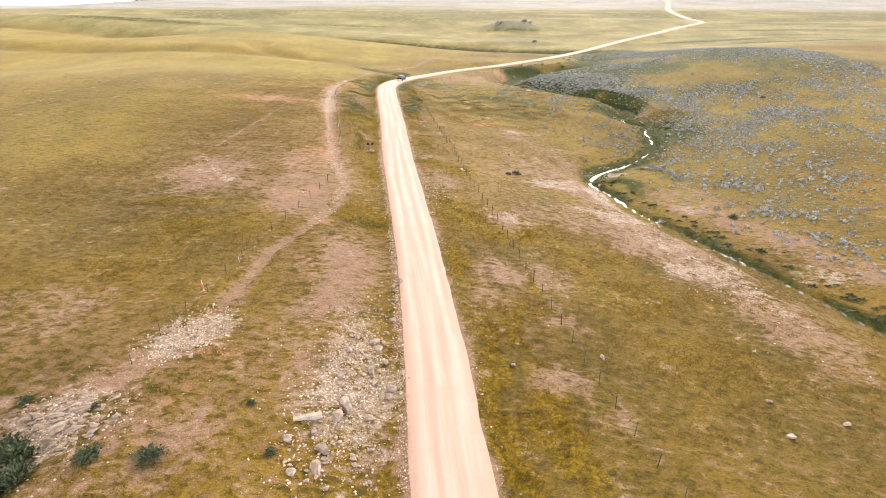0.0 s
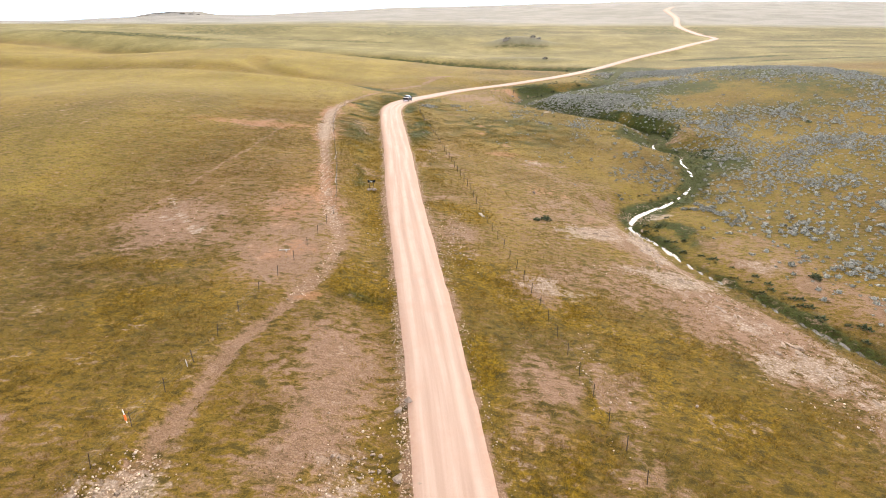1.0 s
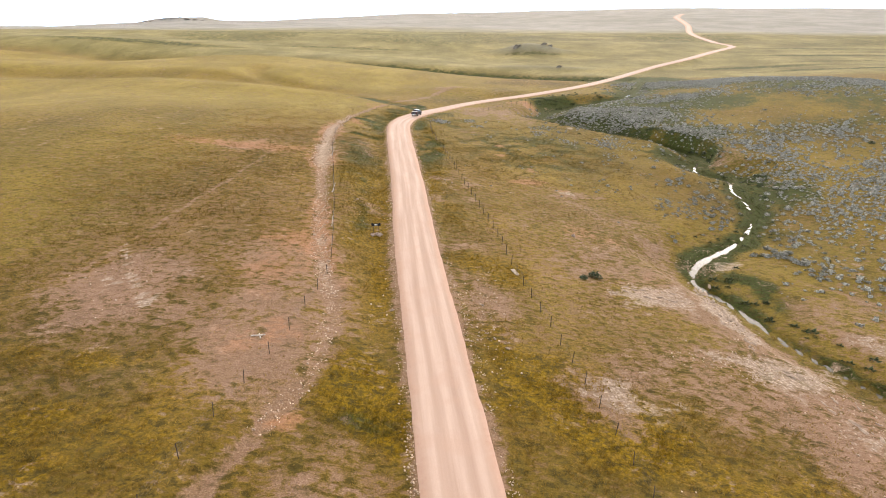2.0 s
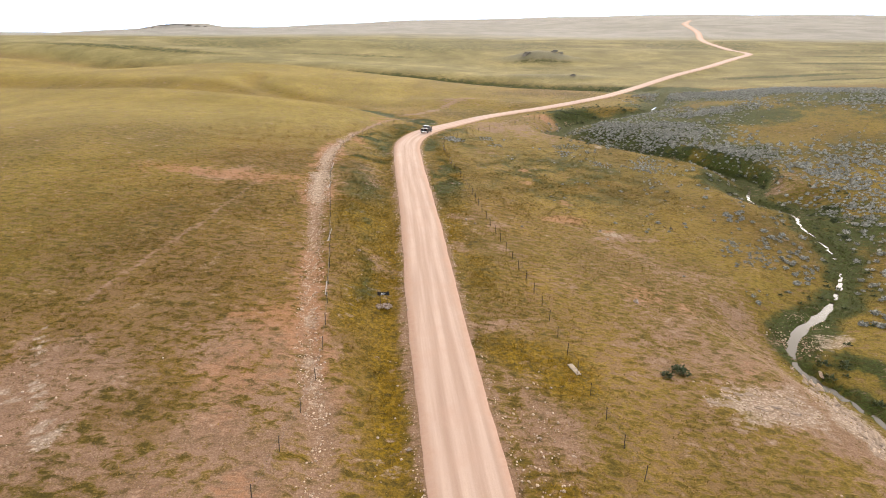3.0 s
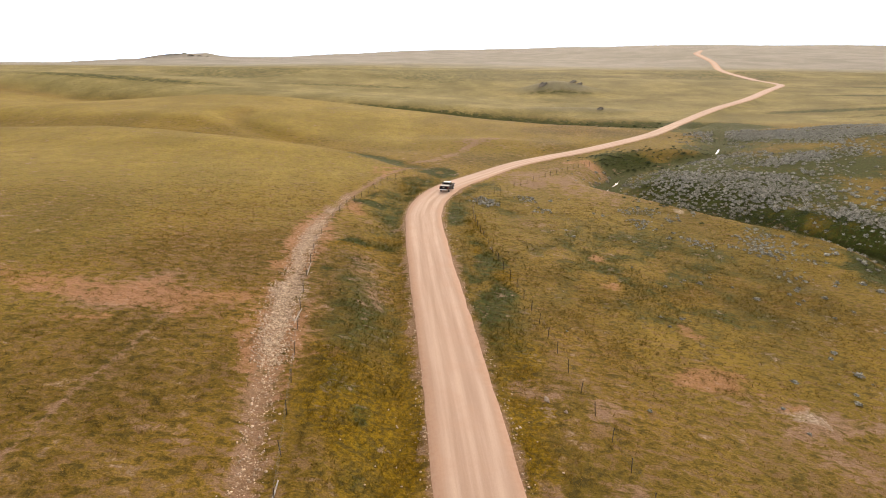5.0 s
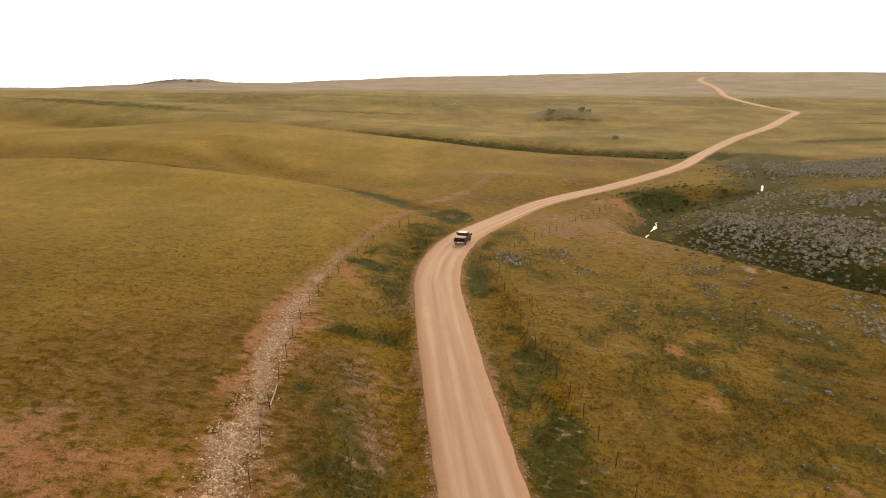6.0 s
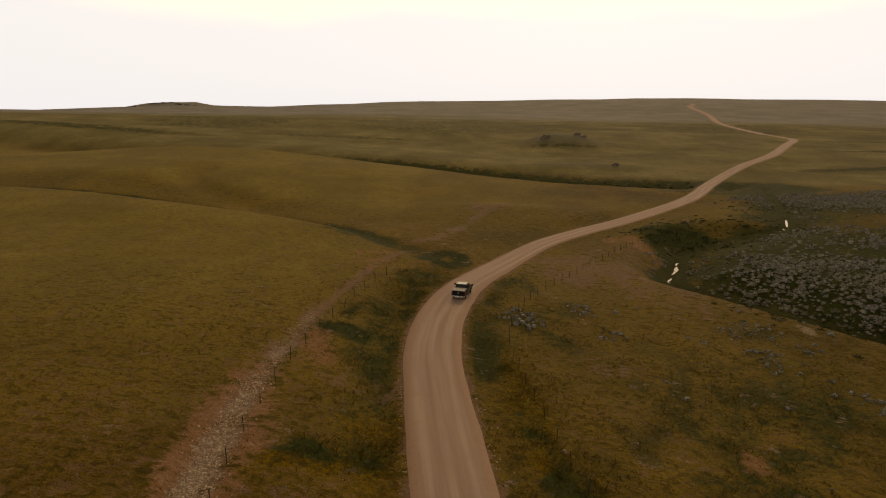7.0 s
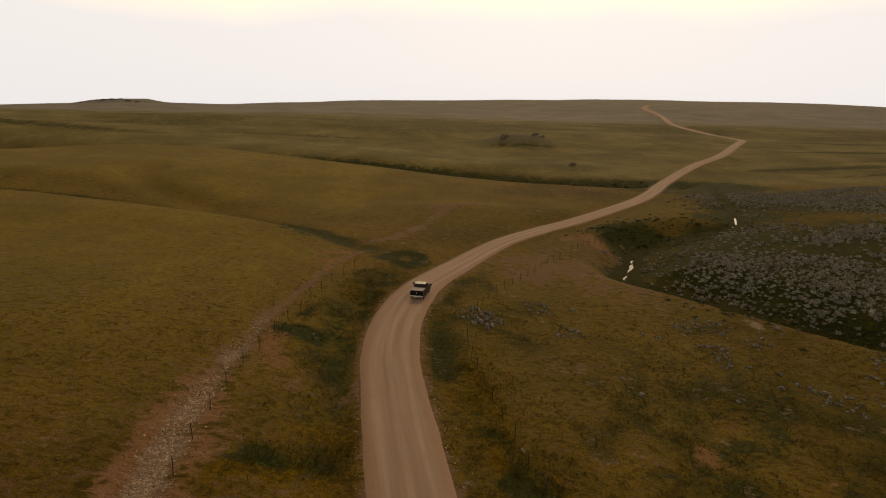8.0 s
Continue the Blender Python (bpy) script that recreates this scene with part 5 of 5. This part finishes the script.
BUSH_SHAPES = [leaf_cloud(420, 1.0, 1.05, 0.2, 200 + k, 0.25) for k in range(3)]
BUSH_MESHES = [fast_mesh("foliage", v, f, M_BUSH) for v, f in BUSH_SHAPES]
BUSH_STEMS = [stems_mesh(1.0, 1.0, 30 + k) for k in range(2)]
for k, (x, y, s, label) in enumerate([
    (-20.4, 29.6, 1.1, "low dark green bush on stony soil"), (-24.6, 29.6, 1.05, "low dark green bush on stony soil"), (-12.7, 30.6, 0.55, "low dark green bush on stony soil"), (-15.7, 35.6, 0.45, "small dark green bush on stony soil"),
    (-29.9, 30.2, 1.5, "tall green willow bush in the gully"), (-28.6, 28.3, 1.3, "tall green willow bush in the gully"), (-31.6, 31.6, 1.3, "tall green willow bush in the gully"), (-29.8, 27.4, 1.6, "tall green willow bush in the gully"),
    (-27.2, 34.9, 0.45, "small dark green bush on stony soil"), (10.0, 110.2, 1.0, "low dark green bush on the dry slope"), (8.4, 109.0, 0.7, "low dark green bush on the dry slope"), (-34.2, 31.2, 1.5, "tall green willow bush in the gully"),
    (-35.5, 28.5, 2.0, "tall green willow bush in the gully"), (-33.0, 27.2, 1.9, "tall green willow bush in the gully"), (-36.5, 32.5, 1.6, "tall green willow bush in the gully"), (-32.6, 29.2, 1.6, "tall green willow bush in the gully"),
    (-33.6, 36.2, 0.7, "small green willow bush at the gully edge"), (47.0, 98.5, 1.1, "dark bush on the creek bank"), (33.2, 112.5, 0.6, "dark bush beside the creek"), (56.0, 196.5, 0.9, "dark bush beside the creek"), (57.0, 203, 1.0, "dark bush beside the creek"),
    (55, 207, 1.0, "dark bush beside the creek"), (60, 178, 0.9, "green willow bush beside the creek"), (58, 171, 0.9, "green willow bush beside the creek"), (55, 162, 0.8, "green willow bush beside the creek"), (42.5, 141.5, 0.7, "dark bush beside the creek"),
    (93, 192, 0.9, "dark bush among the sagebrush"), (28.5, 281, 0.9, "green willow bush beside the creek"), (34, 287, 1.0, "green willow bush beside the creek"), (46, 293, 1.0, "green willow bush beside the creek")]):
    ob = new("bush", BUSH_MESHES[k % 3])
    ob.matrix_world = pose(x, y, height(x, y) - 0.05, 0, 0, 57 * k) @ Matrix.Diagonal((s, s * 0.9, s * (1.1 if s > 1.2 else 0.75), 1))
    tagged(ob, label, "bush", "bushes")
    new("stems", BUSH_STEMS[k % 2]).parent = ob


def thicket():
    """Dark willow scrub along the far gully and in the creek bottom."""
    # the last creek strip is scrub added for the bank's dark, shaded undercut
    spots = np.vstack([along(GULLY, 380, 470, 1500, lambda c: rs.normal(-2, 4.0, c)), along(CREEK, 50, 128, 80, lambda c: -rs.normal(3.0, 1.3, c)), along(CREEK, 130, 250, 150, lambda c: rs.normal(0, 3.2, c)), around(24, 285, 9, 5, 260), around(45, 292, 9, 5, 160), around(66, 318, 7, 8, 160), around(34, 229, 9, 4, 160), around(57, 176, 4, 5, 60), around(26, 238, 6, 4, 30), along(CREEK, 192, 238, 260, lambda c: -rs.normal(4.6, 0.8, c))])
    dr, _, _ = near_curve(ROAD, spots[:, 0], spots[:, 1], 26)
    dc, _, _ = near_curve(CREEK, spots[:, 0], spots[:, 1], 45)
    spots = spots[(dr > 6) & (dc > 1.2)]
    z, s = land(spots[:, 0], spots[:, 1]), rs.uniform(0.3, 0.9, len(spots)) * np.where(spots[:, 1] < 130, 0.7, np.where(spots[:, 1] > 370, 1.0, 0.5))
    v0, f0 = leaf_cloud(44, 1.0, 0.8, 0.5, 300, 0.3)
    v = v0[None] * s[:, None, None] + np.c_[spots, z - 0.05][:, None, :]
    f = f0[None] + (np.arange(len(spots)) * len(v0))[:, None, None]
    tagged(new("willow_thicket", fast_mesh("willow_thicket", v.reshape(-1, 3), f.reshape(-1, 4), M_BUSH)), "low dark green willow scrub along the gully", "shrubs", kind="stuff")


thicket()


# ---- grass ----
def grass_cover():
    count = 420000
    x, y = rs.uniform(-75, 60, count), 20 + 235 * rs.uniform(0, 1, count) ** 1.15
    dr, _, (rz, half) = near_curve(ROAD, x, y, 26)
    dc, _, (bz, wide) = near_curve(CREEK, x, y, 45)
    bare, red, pale, green, gold, sage = masks(x, y)
    clump = smooth(0.35, 0.65, fbm(x, y, 3.0, 95, 3))
    chance = (0.25 + 0.75 * clump) * (1 - 0.85 * np.maximum(bare, pale)) * (0.75 + 0.5 * gold + 0.4 * green)
    chance = chance * smooth(85, 45, np.abs(x + 8)) * smooth(270, 215, y) * (1 - 0.9 * wear_and_haze(x, y)[2])
    keep = (rs.uniform(0, 1, count) < chance) & (dr > half + 0.4) & (dc > wide + 0.5)
    x, y, bare, green, gold = x[keep], y[keep], bare[keep], green[keep], gold[keep]
    z, m = land(x, y), len(x)
    tall = rs.uniform(0.05, 0.19, m) * (1 + 0.8 * gold + 0.7 * green)
    blades = 5
    a = rs.uniform(0, 2 * np.pi, (m, blades))
    lean = rs.uniform(0.4, 1.4, (m, blades)) * tall[:, None]
    rise = rs.uniform(0.6, 1.1, (m, blades)) * tall[:, None]
    wide_b = 0.014 + 0.024 * rs.uniform(0, 1, (m, blades))
    foot = np.stack([x[:, None] + 0.10 * np.cos(a), y[:, None] + 0.10 * np.sin(a), np.repeat((z - 0.02)[:, None], blades, 1)], -1)
    cross = np.stack([-np.sin(a), np.cos(a), a * 0], -1) * wide_b[..., None]
    tip = foot + np.stack([np.cos(a) * lean, np.sin(a) * lean, rise], -1)
    v = np.stack([foot - cross, foot + cross, tip], 2).reshape(-1, 3)
    f = np.arange(m * blades * 3).reshape(-1, 3)
    big = smooth(0.4, 0.6, fbm(x, y, 26, 97, 3))[:, None]
    tint = np.array([(0.118, 0.082, 0.019)]) * (1 - big) + np.array([(0.180, 0.118, 0.028)]) * big
    tint = tint * (1 - gold[:, None]) + np.array([(0.190, 0.120, 0.008)]) * gold[:, None]
    tint = tint * (1 - green[:, None]) + np.array([(0.040, 0.056, 0.012)]) * green[:, None]
    tint = np.repeat(tint * rs.uniform(0.7, 1.3, (m, 1)), blades * 3, 0)
    me = fast_mesh("grass", v, f, M_TUFT)
    point_colour(me, "tint", tint.T)
    tagged(new("grass", me), "tufts of dry golden prairie grass", "grass", kind="stuff")


grass_cover()


# ---- fences ----
def post_mesh():
    bm = bmesh.new()
    box(bm, -0.030, 0.030, -0.006, 0.006, -0.25, 1.28)
    box(bm, -0.006, 0.006, 0.0, 0.045, -0.25, 1.28)
    me = bpy.data.meshes.new("post")
    bm.to_mesh(me)
    bm.free()
    me.materials.append(M_STEEL)
    return me


POST = post_mesh()


def fence(ctrl, spacing, label, shift):
    line = curve_points(ctrl, 0.5)
    run = np.r_[0, np.cumsum(np.hypot(*np.diff(line, axis=0).T))]
    stops = np.arange(shift, run[-1], spacing)
    px, py = np.interp(stops, run, line[:, 0]), np.interp(stops, run, line[:, 1])
    pz = land(px, py)
    top = thing("fence", label, "fence")
    top.matrix_world = pose(px[0], py[0], pz[0])
    back = top.matrix_world.inverted()
    r = random.Random(int(shift * 100) + len(stops))
    for x, y, z in zip(px, py, pz):
        p = new("post", POST)
        p.parent = top
        p.matrix_local = back @ pose(x, y, z, r.gauss(0, 3), r.gauss(0, 3), r.uniform(0, 360))
    for h in (0.42, 0.72, 0.98, 1.2):
        bm = bmesh.new()
        for k in range(len(px) - 1):
            a = Vector((px[k] - px[0], py[k] - py[0], pz[k] + h - pz[0]))
            b = Vector((px[k + 1] - px[0], py[k + 1] - py[0], pz[k + 1] + h - pz[0]))
            sag = (a + b) / 2 - Vector((0, 0, 0.02))
            tube(bm, a, sag, 0.004, None, 3)
            tube(bm, sag, b, 0.004, None, 3)
        part("wire", bm, M_WIRE, top)
    return top


fence([(16, 22), (12.4, 38), (9.6, 53.4), (7.3, 66.4), (5.5, 77.7), (2.6, 93), (0.1, 105.7), (-2.1, 120.5), (-3.4, 127), (-8, 150), (-11.6, 170), (-15, 186.3), (-17.6, 203), (-17.3, 214), (-13.6, 227), (-6, 241), (3, 256), (14, 272), (28, 288)],
      3.3, "wire fence on thin dark steel posts, east of the road", 0.6)
fence([(-27.4, 40), (-26.5, 51), (-25.8, 61), (-24.8, 72.6), (-22.9, 86), (-22.2, 97), (-22.4, 104), (-24.4, 115), (-28.6, 134), (-34.6, 159.5), (-37.5, 174.6), (-38.8, 183), (-39.4, 196), (-38.2, 212), (-36.5, 226), (-33, 240)],
      4.4, "wire fence on thin dark steel posts, west of the road", 0.4)


def stake(x, y, tall, flagged):
    label = "white marker stake with an orange flag" if flagged else "bleached wooden marker stake beside the fence"
    top = thing("marker_stake", label, "stake", "marker stakes")
    top.matrix_world = pose(x, y, height(x, y), 3, -4, 20)
    bm = bmesh.new()
    box(bm, -0.035, 0.035, -0.02, 0.02, -0.1, tall, 0.006, 1)
    part("stake", bm, M_WHITE if flagged else M_WOOD, top)
    if flagged:
        bm = bmesh.new()
        box(bm, -0.075, 0.075, -0.035, 0.035, 0.25, tall - 0.45, 0.02, 2)
        part("sleeve", bm, M_ORANGE, top, "faded orange plastic sleeve")
    return top


stake(-26.9, 54.0, 1.25, True)
stake(-25.9, 61.6, 0.75, False)


def leaning_pole(x, y, length, turn, lean):
    bm = bmesh.new()
    tube(bm, (0, 0, -0.1), (0, 0, length), 0.055, 0.04, 8)
    ob = part("fence_pole", bm, M_WOOD)
    ob.matrix_world = pose(x, y, height(x, y), 0, lean, turn)
    return tagged(ob, "bleached wooden pole leaning by the fence", "pole", "fence poles")


for row in [(-28.3, 131.5, 1.7, 75, 42), (-36.2, 167.0, 1.6, 80, 48), (-25.0, 116.5, 1.5, 80, 25), (-34.0, 155.2, 1.4, 70, 55)]:
    leaning_pole(*row)


def fallen_poles(x, y):
    """Two bleached poles lying crossed on the ground."""
    for length, turn, dx, dy in ((1.3, 12, 0, 0), (0.8, 118, 0.2, -0.1)):
        bm = bmesh.new()
        tube(bm, (-length / 2, 0, 0), (length / 2, 0, 0), 0.06, 0.05, 8)
        ob = part("fallen_pole", bm, M_WOOD)
        ob.matrix_world = pose(x + dx, y + dy, height(x + dx, y + dy) + 0.07, 0, 0, turn)
        tagged(ob, "bleached wooden pole lying on bare soil", "pole", "fallen poles")


fallen_poles(-25.2, 87.3)


def slab(x, y, turn, sx, sy, sz, label):
    bm = bmesh.new()
    box(bm, -sx / 2, sx / 2, -sy / 2, sy / 2, -0.12, sz, 0.03, 2)
    for v in bm.verts:
        v.co += Vector((0.03 * noise.noise(v.co * 2), 0.03 * noise.noise(v.co * 2 + Vector((5, 0, 0))), 0))
    ob = part("concrete_slab", bm, M_CONCRETE)
    ob.matrix_world = pose(x, y, height(x, y), 3, 0, turn)
    return tagged(ob, label, "slab")


slab(-0.3, 107.6, 20, 0.5, 1.7, 0.12, "narrow pale concrete slab lying by the fence")
slab(-11.1, 34.3, -75, 0.42, 2.0, 0.28, "long squared stone block lying in rubble")


# ---- roadside sign with its cairn ----
def sign(x, y, turn):
    top = thing("information_sign", "black roadside sign panel on two thin posts", "sign")
    top.matrix_world = pose(x, y, height(x, y), 0, 0, turn)
    for s in (-0.36, 0.36):
        bm = bmesh.new()
        box(bm, s - 0.03, s + 0.03, -0.03, 0.03, -0.2, 1.75, 0.008, 1)
        part("post", bm, M_STEEL, top)
    bm = bmesh.new()
    box(bm, -0.37, 0.37, -0.055, -0.033, 1.42, 1.76, 0.006, 1)
    part("panel", bm, M_SIGNBLACK, top)
    for s in (-1, 1):
        bm = bmesh.new()
        box(bm, min(s * 0.385, s * 0.62), max(s * 0.385, s * 0.62), -0.06, -0.035, 1.38, 1.84, 0.008, 1)
        part("end_panel", bm, M_SIGNBLACK, top)
    for k, (a, b, z) in enumerate([(-0.26, 0.10, 1.655), (-0.26, 0.24, 1.59), (-0.26, 0.16, 1.525)]):
        bm = bmesh.new()
        box(bm, a, b, -0.060, -0.056, z - 0.014, z + 0.014)
        part("lettering_bar", bm, M_WHITE, top)
    return top


sign(-18.9, 116.8, 5)
cairn = thing("cairn", "ring of pale stones heaped round the sign posts", "rock pile")
cairn.matrix_world = pose(-18.9, 116.7, height(-18.9, 116.7))
for k in range(46):
    a, rad = rng.uniform(0, 2 * math.pi), 0.85 * math.sqrt(rng.uniform(0, 1))
    st = new("stone", rng.choice(ROCKS))
    st.parent = cairn
    s = rng.uniform(0.17, 0.36)
    st.matrix_local = pose(rad * math.cos(a), rad * 0.85 * math.sin(a), 0.06 + 0.30 * (1 - rad) + rng.uniform(0, 0.05), rng.uniform(-20, 20), rng.uniform(-20, 20), rng.uniform(0, 360)) @ Matrix.Diagonal((s, s, s, 1))


# ---- pickup truck ----
def loft(bm, rings):
    """Closed skin through rings of equally many points, ends filled."""
    made = [[bm.verts.new(p) for p in ring] for ring in rings]
    count = len(rings[0])
    for a, b in zip(made[:-1], made[1:]):
        for k in range(count):
            bm.faces.new((a[k], a[(k + 1) % count], b[(k + 1) % count], b[k]))
    bm.faces.new(made[0][::-1])
    bm.faces.new(made[-1])


def body_ring(y, half, z0, z1, tuck=0.06, crown=0.03):
    return [(-half + tuck, y, z0), (-half, y, z0 + 0.18), (-half, y, z1 - 0.28), (-half + 0.05, y, z1 - 0.05), (-half + 0.13, y, z1), (0, y, z1 + crown),
            (half - 0.13, y, z1), (half - 0.05, y, z1 - 0.05), (half, y, z1 - 0.28), (half, y, z0 + 0.18), (half - tuck, y, z0)]


def pickup(m):
    top = thing("pickup_truck", "black crew-cab pickup with grey bed cover on the gravel road", "truck")
    top.matrix_world = m
    bm = bmesh.new()
    loft(bm, [body_ring(y, h, a, b, crown=c) for y, h, a, b, c in [
        (-2.88, 0.93, 0.62, 1.36, 0.0), (-2.84, 0.985, 0.52, 1.40, 0.0), (-1.9, 1.0, 0.48, 1.40, 0.0), (-0.95, 1.0, 0.46, 1.39, 0.0), (0.9, 1.0, 0.46, 1.36, 0.02), (1.55, 1.0, 0.46, 1.34, 0.05),
        (2.5, 0.98, 0.5, 1.24, 0.05), (2.82, 0.92, 0.58, 1.12, 0.03), (2.92, 0.80, 0.66, 1.02, 0.02)]])
    part("body", bm, M_BODY, top)
    # cab glasshouse: narrows upwards, sloped at both ends
    bm = bmesh.new()
    low, high = (-0.98, 1.42, 0.93), (-0.78, 0.72, 0.76)
    rings = []
    for z, (y0, y1, h) in ((1.34, low), (1.62, (-0.88, 1.05, 0.84)), (1.86, high), (1.90, (-0.70, 0.62, 0.70))):
        rings.append([(-h, y0 + 0.08, z), (-h + 0.08, y0, z), (h - 0.08, y0, z), (h, y0 + 0.08, z), (h, y1 - 0.1, z), (h - 0.1, y1, z), (-h + 0.1, y1, z), (-h, y1 - 0.1, z)])
    loft(bm, rings)
    cab = part("cab", bm, M_BODY, top)
    bm = bmesh.new()
    box(bm, -0.72, 0.72, -0.72, 0.62, 1.895, 1.935, 0.018, 2)
    part("roof", bm, M_ROOF, cab, "pale roof mirroring the sky")

    def pane(name, quad):
        bm = bmesh.new()
        vs = [bm.verts.new(p) for p in quad]
        face = bm.faces.new(vs)
        face.normal_update()
        solid = bmesh.ops.extrude_face_region(bm, geom=[face])["geom"]
        for v in solid:
            if isinstance(v, bmesh.types.BMVert):
                v.co += face.normal * 0.012
        return part(name, bm, M_GLASS, cab)

    pane("rear_window", [(-0.76, -0.972, 1.42), (0.76, -0.972, 1.42), (0.66, -0.80, 1.84), (-0.66, -0.80, 1.84)])
    pane("windshield", [(0.78, 1.36, 1.40), (-0.78, 1.36, 1.40), (-0.66, 0.76, 1.84), (0.66, 0.76, 1.84)])
    for s in (-1, 1):
        for y0, y1 in ((-0.78, 0.10), (0.18, 1.10)):
            q = [(s * 0.925, y0, 1.40), (s * 0.925, y1, 1.40), (s * 0.785, min(y1, 0.66), 1.82), (s * 0.785, max(y0, -0.66), 1.82)]
            pane("side_window", q if s < 0 else q[::-1])
    bm = bmesh.new()
    box(bm, -0.86, 0.86, -2.80, -1.02, 1.395, 1.455, 0.025, 2)
    part("bed_cover", bm, M_COVER, top, "flat grey tonneau cover")
    bm = bmesh.new()
    box(bm, -0.80, 0.80, -2.915, -2.87, 0.74, 1.36, 0.02, 2)
    gate = part("tailgate", bm, M_BODY, top)
    bm = bmesh.new()
    bmesh.ops.create_cone(bm, cap_ends=True, segments=16, radius1=0.09, radius2=0.08, depth=0.02, matrix=pose(0, -2.925, 1.10, 90))
    part("emblem", bm, M_CHROME, gate, "small silver emblem disc")
    bm = bmesh.new()
    box(bm, -0.95, 0.95, -3.05, -2.88, 0.50, 0.72, 0.05, 3)
    bumper = part("rear_bumper", bm, M_CHROME, top, "bright chrome rear bumper")
    bm = bmesh.new()
    box(bm, -0.16, 0.16, -3.062, -3.046, 0.535, 0.685, 0.004, 1)
    part("number_plate", bm, M_WHITE, bumper)
    bm = bmesh.new()
    tube(bm, (0, -2.95, 0.46), (0, -3.22, 0.46), 0.035, None, 8)
    bmesh.ops.create_uvsphere(bm, u_segments=10, v_segments=6, radius=0.045, matrix=Matrix.Translation((0, -3.2, 0.53)))
    part("tow_hitch", bm, M_CHROME, top)
    bm = bmesh.new()
    box(bm, -0.92, 0.92, 2.84, 3.0, 0.48, 0.74, 0.05, 3)
    part("front_bumper", bm, M_CHROME, top)
    bm = bmesh.new()
    box(bm, -0.58, 0.58, 2.88, 2.955, 0.76, 1.02, 0.02, 2)
    part("grille", bm, M_PLASTIC, top)
    for s in (-1, 1):
        bm = bmesh.new()
        box(bm, s * 0.90 - 0.085, s * 0.90 + 0.085, -2.925, -2.80, 0.92, 1.34, 0.03, 2)
        part("tail_lamp", bm, M_TAIL, top, "red tail lamp")
        bm = bmesh.new()
        box(bm, s * 0.74 - 0.14, s * 0.74 + 0.14, 2.80, 2.93, 0.82, 1.02, 0.03, 2)
        part("headlight", bm, M_WHITE, top)
        bm = bmesh.new()
        tube(bm, (s * 0.92, 1.02, 1.44), (s * 1.26, 0.98, 1.47), 0.025, None, 8)
        tube(bm, (s * 0.92, 1.02, 1.36), (s * 1.26, 0.98, 1.39), 0.02, None, 8)
        arm = part("mirror_arm", bm, M_PLASTIC, top)
        bm = bmesh.new()
        box(bm, s * 1.33 - 0.13, s * 1.33 + 0.13, 0.93, 1.05, 1.28, 1.62, 0.045, 3)
        part("mirror", bm, M_PLASTIC, arm, "wide black towing mirror")
        for y in (0.0, 0.98):
            bm = bmesh.new()
            box(bm, s * 1.008 - 0.012, s * 1.008 + 0.012, y - 0.12, y + 0.08, 1.13, 1.165, 0.008, 1)
            part("door_handle", bm, M_CHROME, top)
        bm = bmesh.new()
        box(bm, s * 0.97 - 0.05, s * 0.97 + 0.05, -0.75, 1.25, 0.40, 0.455, 0.015, 1)
        part("side_step", bm, M_PLASTIC, top)
        for y in (-1.82, 1.92):
            bm = bmesh.new()
            bmesh.ops.create_cone(bm, cap_ends=True, segments=28, radius1=0.41, radius2=0.41, depth=0.27, matrix=pose(s * 0.87, y, 0.41, 0, 90, 0))
            bmesh.ops.bevel(bm, geom=[e for e in bm.edges if abs(e.verts[0].co.x - e.verts[1].co.x) < 1e-4], offset=0.045, segments=2, affect="EDGES")
            wheel = part("wheel", bm, M_TYRE, top)
            bm = bmesh.new()
            bmesh.ops.create_cone(bm, cap_ends=True, segments=20, radius1=0.235, radius2=0.20, depth=0.05, matrix=pose(s * 1.0, y, 0.41, 0, 90 * s, 0))
            part("rim", bm, M_CHROME, wheel)
            bm = bmesh.new()
            for k in range(9):
                a0 = math.pi * k / 9 - 0.02
                a1 = math.pi * (k + 1) / 9 + 0.02
                p = [(s * 1.0, y + r * math.cos(a), 0.42 + r * math.sin(a)) for a in (a0, a1) for r in (0.43, 0.50)]
                q = [(s * 1.035, b, c) for _, b, c in p]
                vv = [bm.verts.new(w) for w in p + q]
                for f in ((0, 1, 3, 2), (4, 5, 7, 6), (0, 1, 5, 4), (2, 3, 7, 6), (0, 2, 6, 4), (1, 3, 7, 5)):
                    bm.faces.new([vv[i] for i in f])
            part("wheel_arch", bm, M_PLASTIC, top)
    return top


i = int(np.argmin(np.hypot(ROAD[:, 0] + 23.7, ROAD[:, 1] - 225.0)))
ahead = ROAD[i + 1] - ROAD[i - 1]
heading = -math.degrees(math.atan2(ahead[0], ahead[1]))
pickup(pose(-23.5, 224.9, ROAD[i, 2] + 0.08, math.degrees(math.atan2(ahead[2], math.hypot(ahead[0], ahead[1]))), 0, heading + 1) @ Matrix.Scale(0.94, 4))
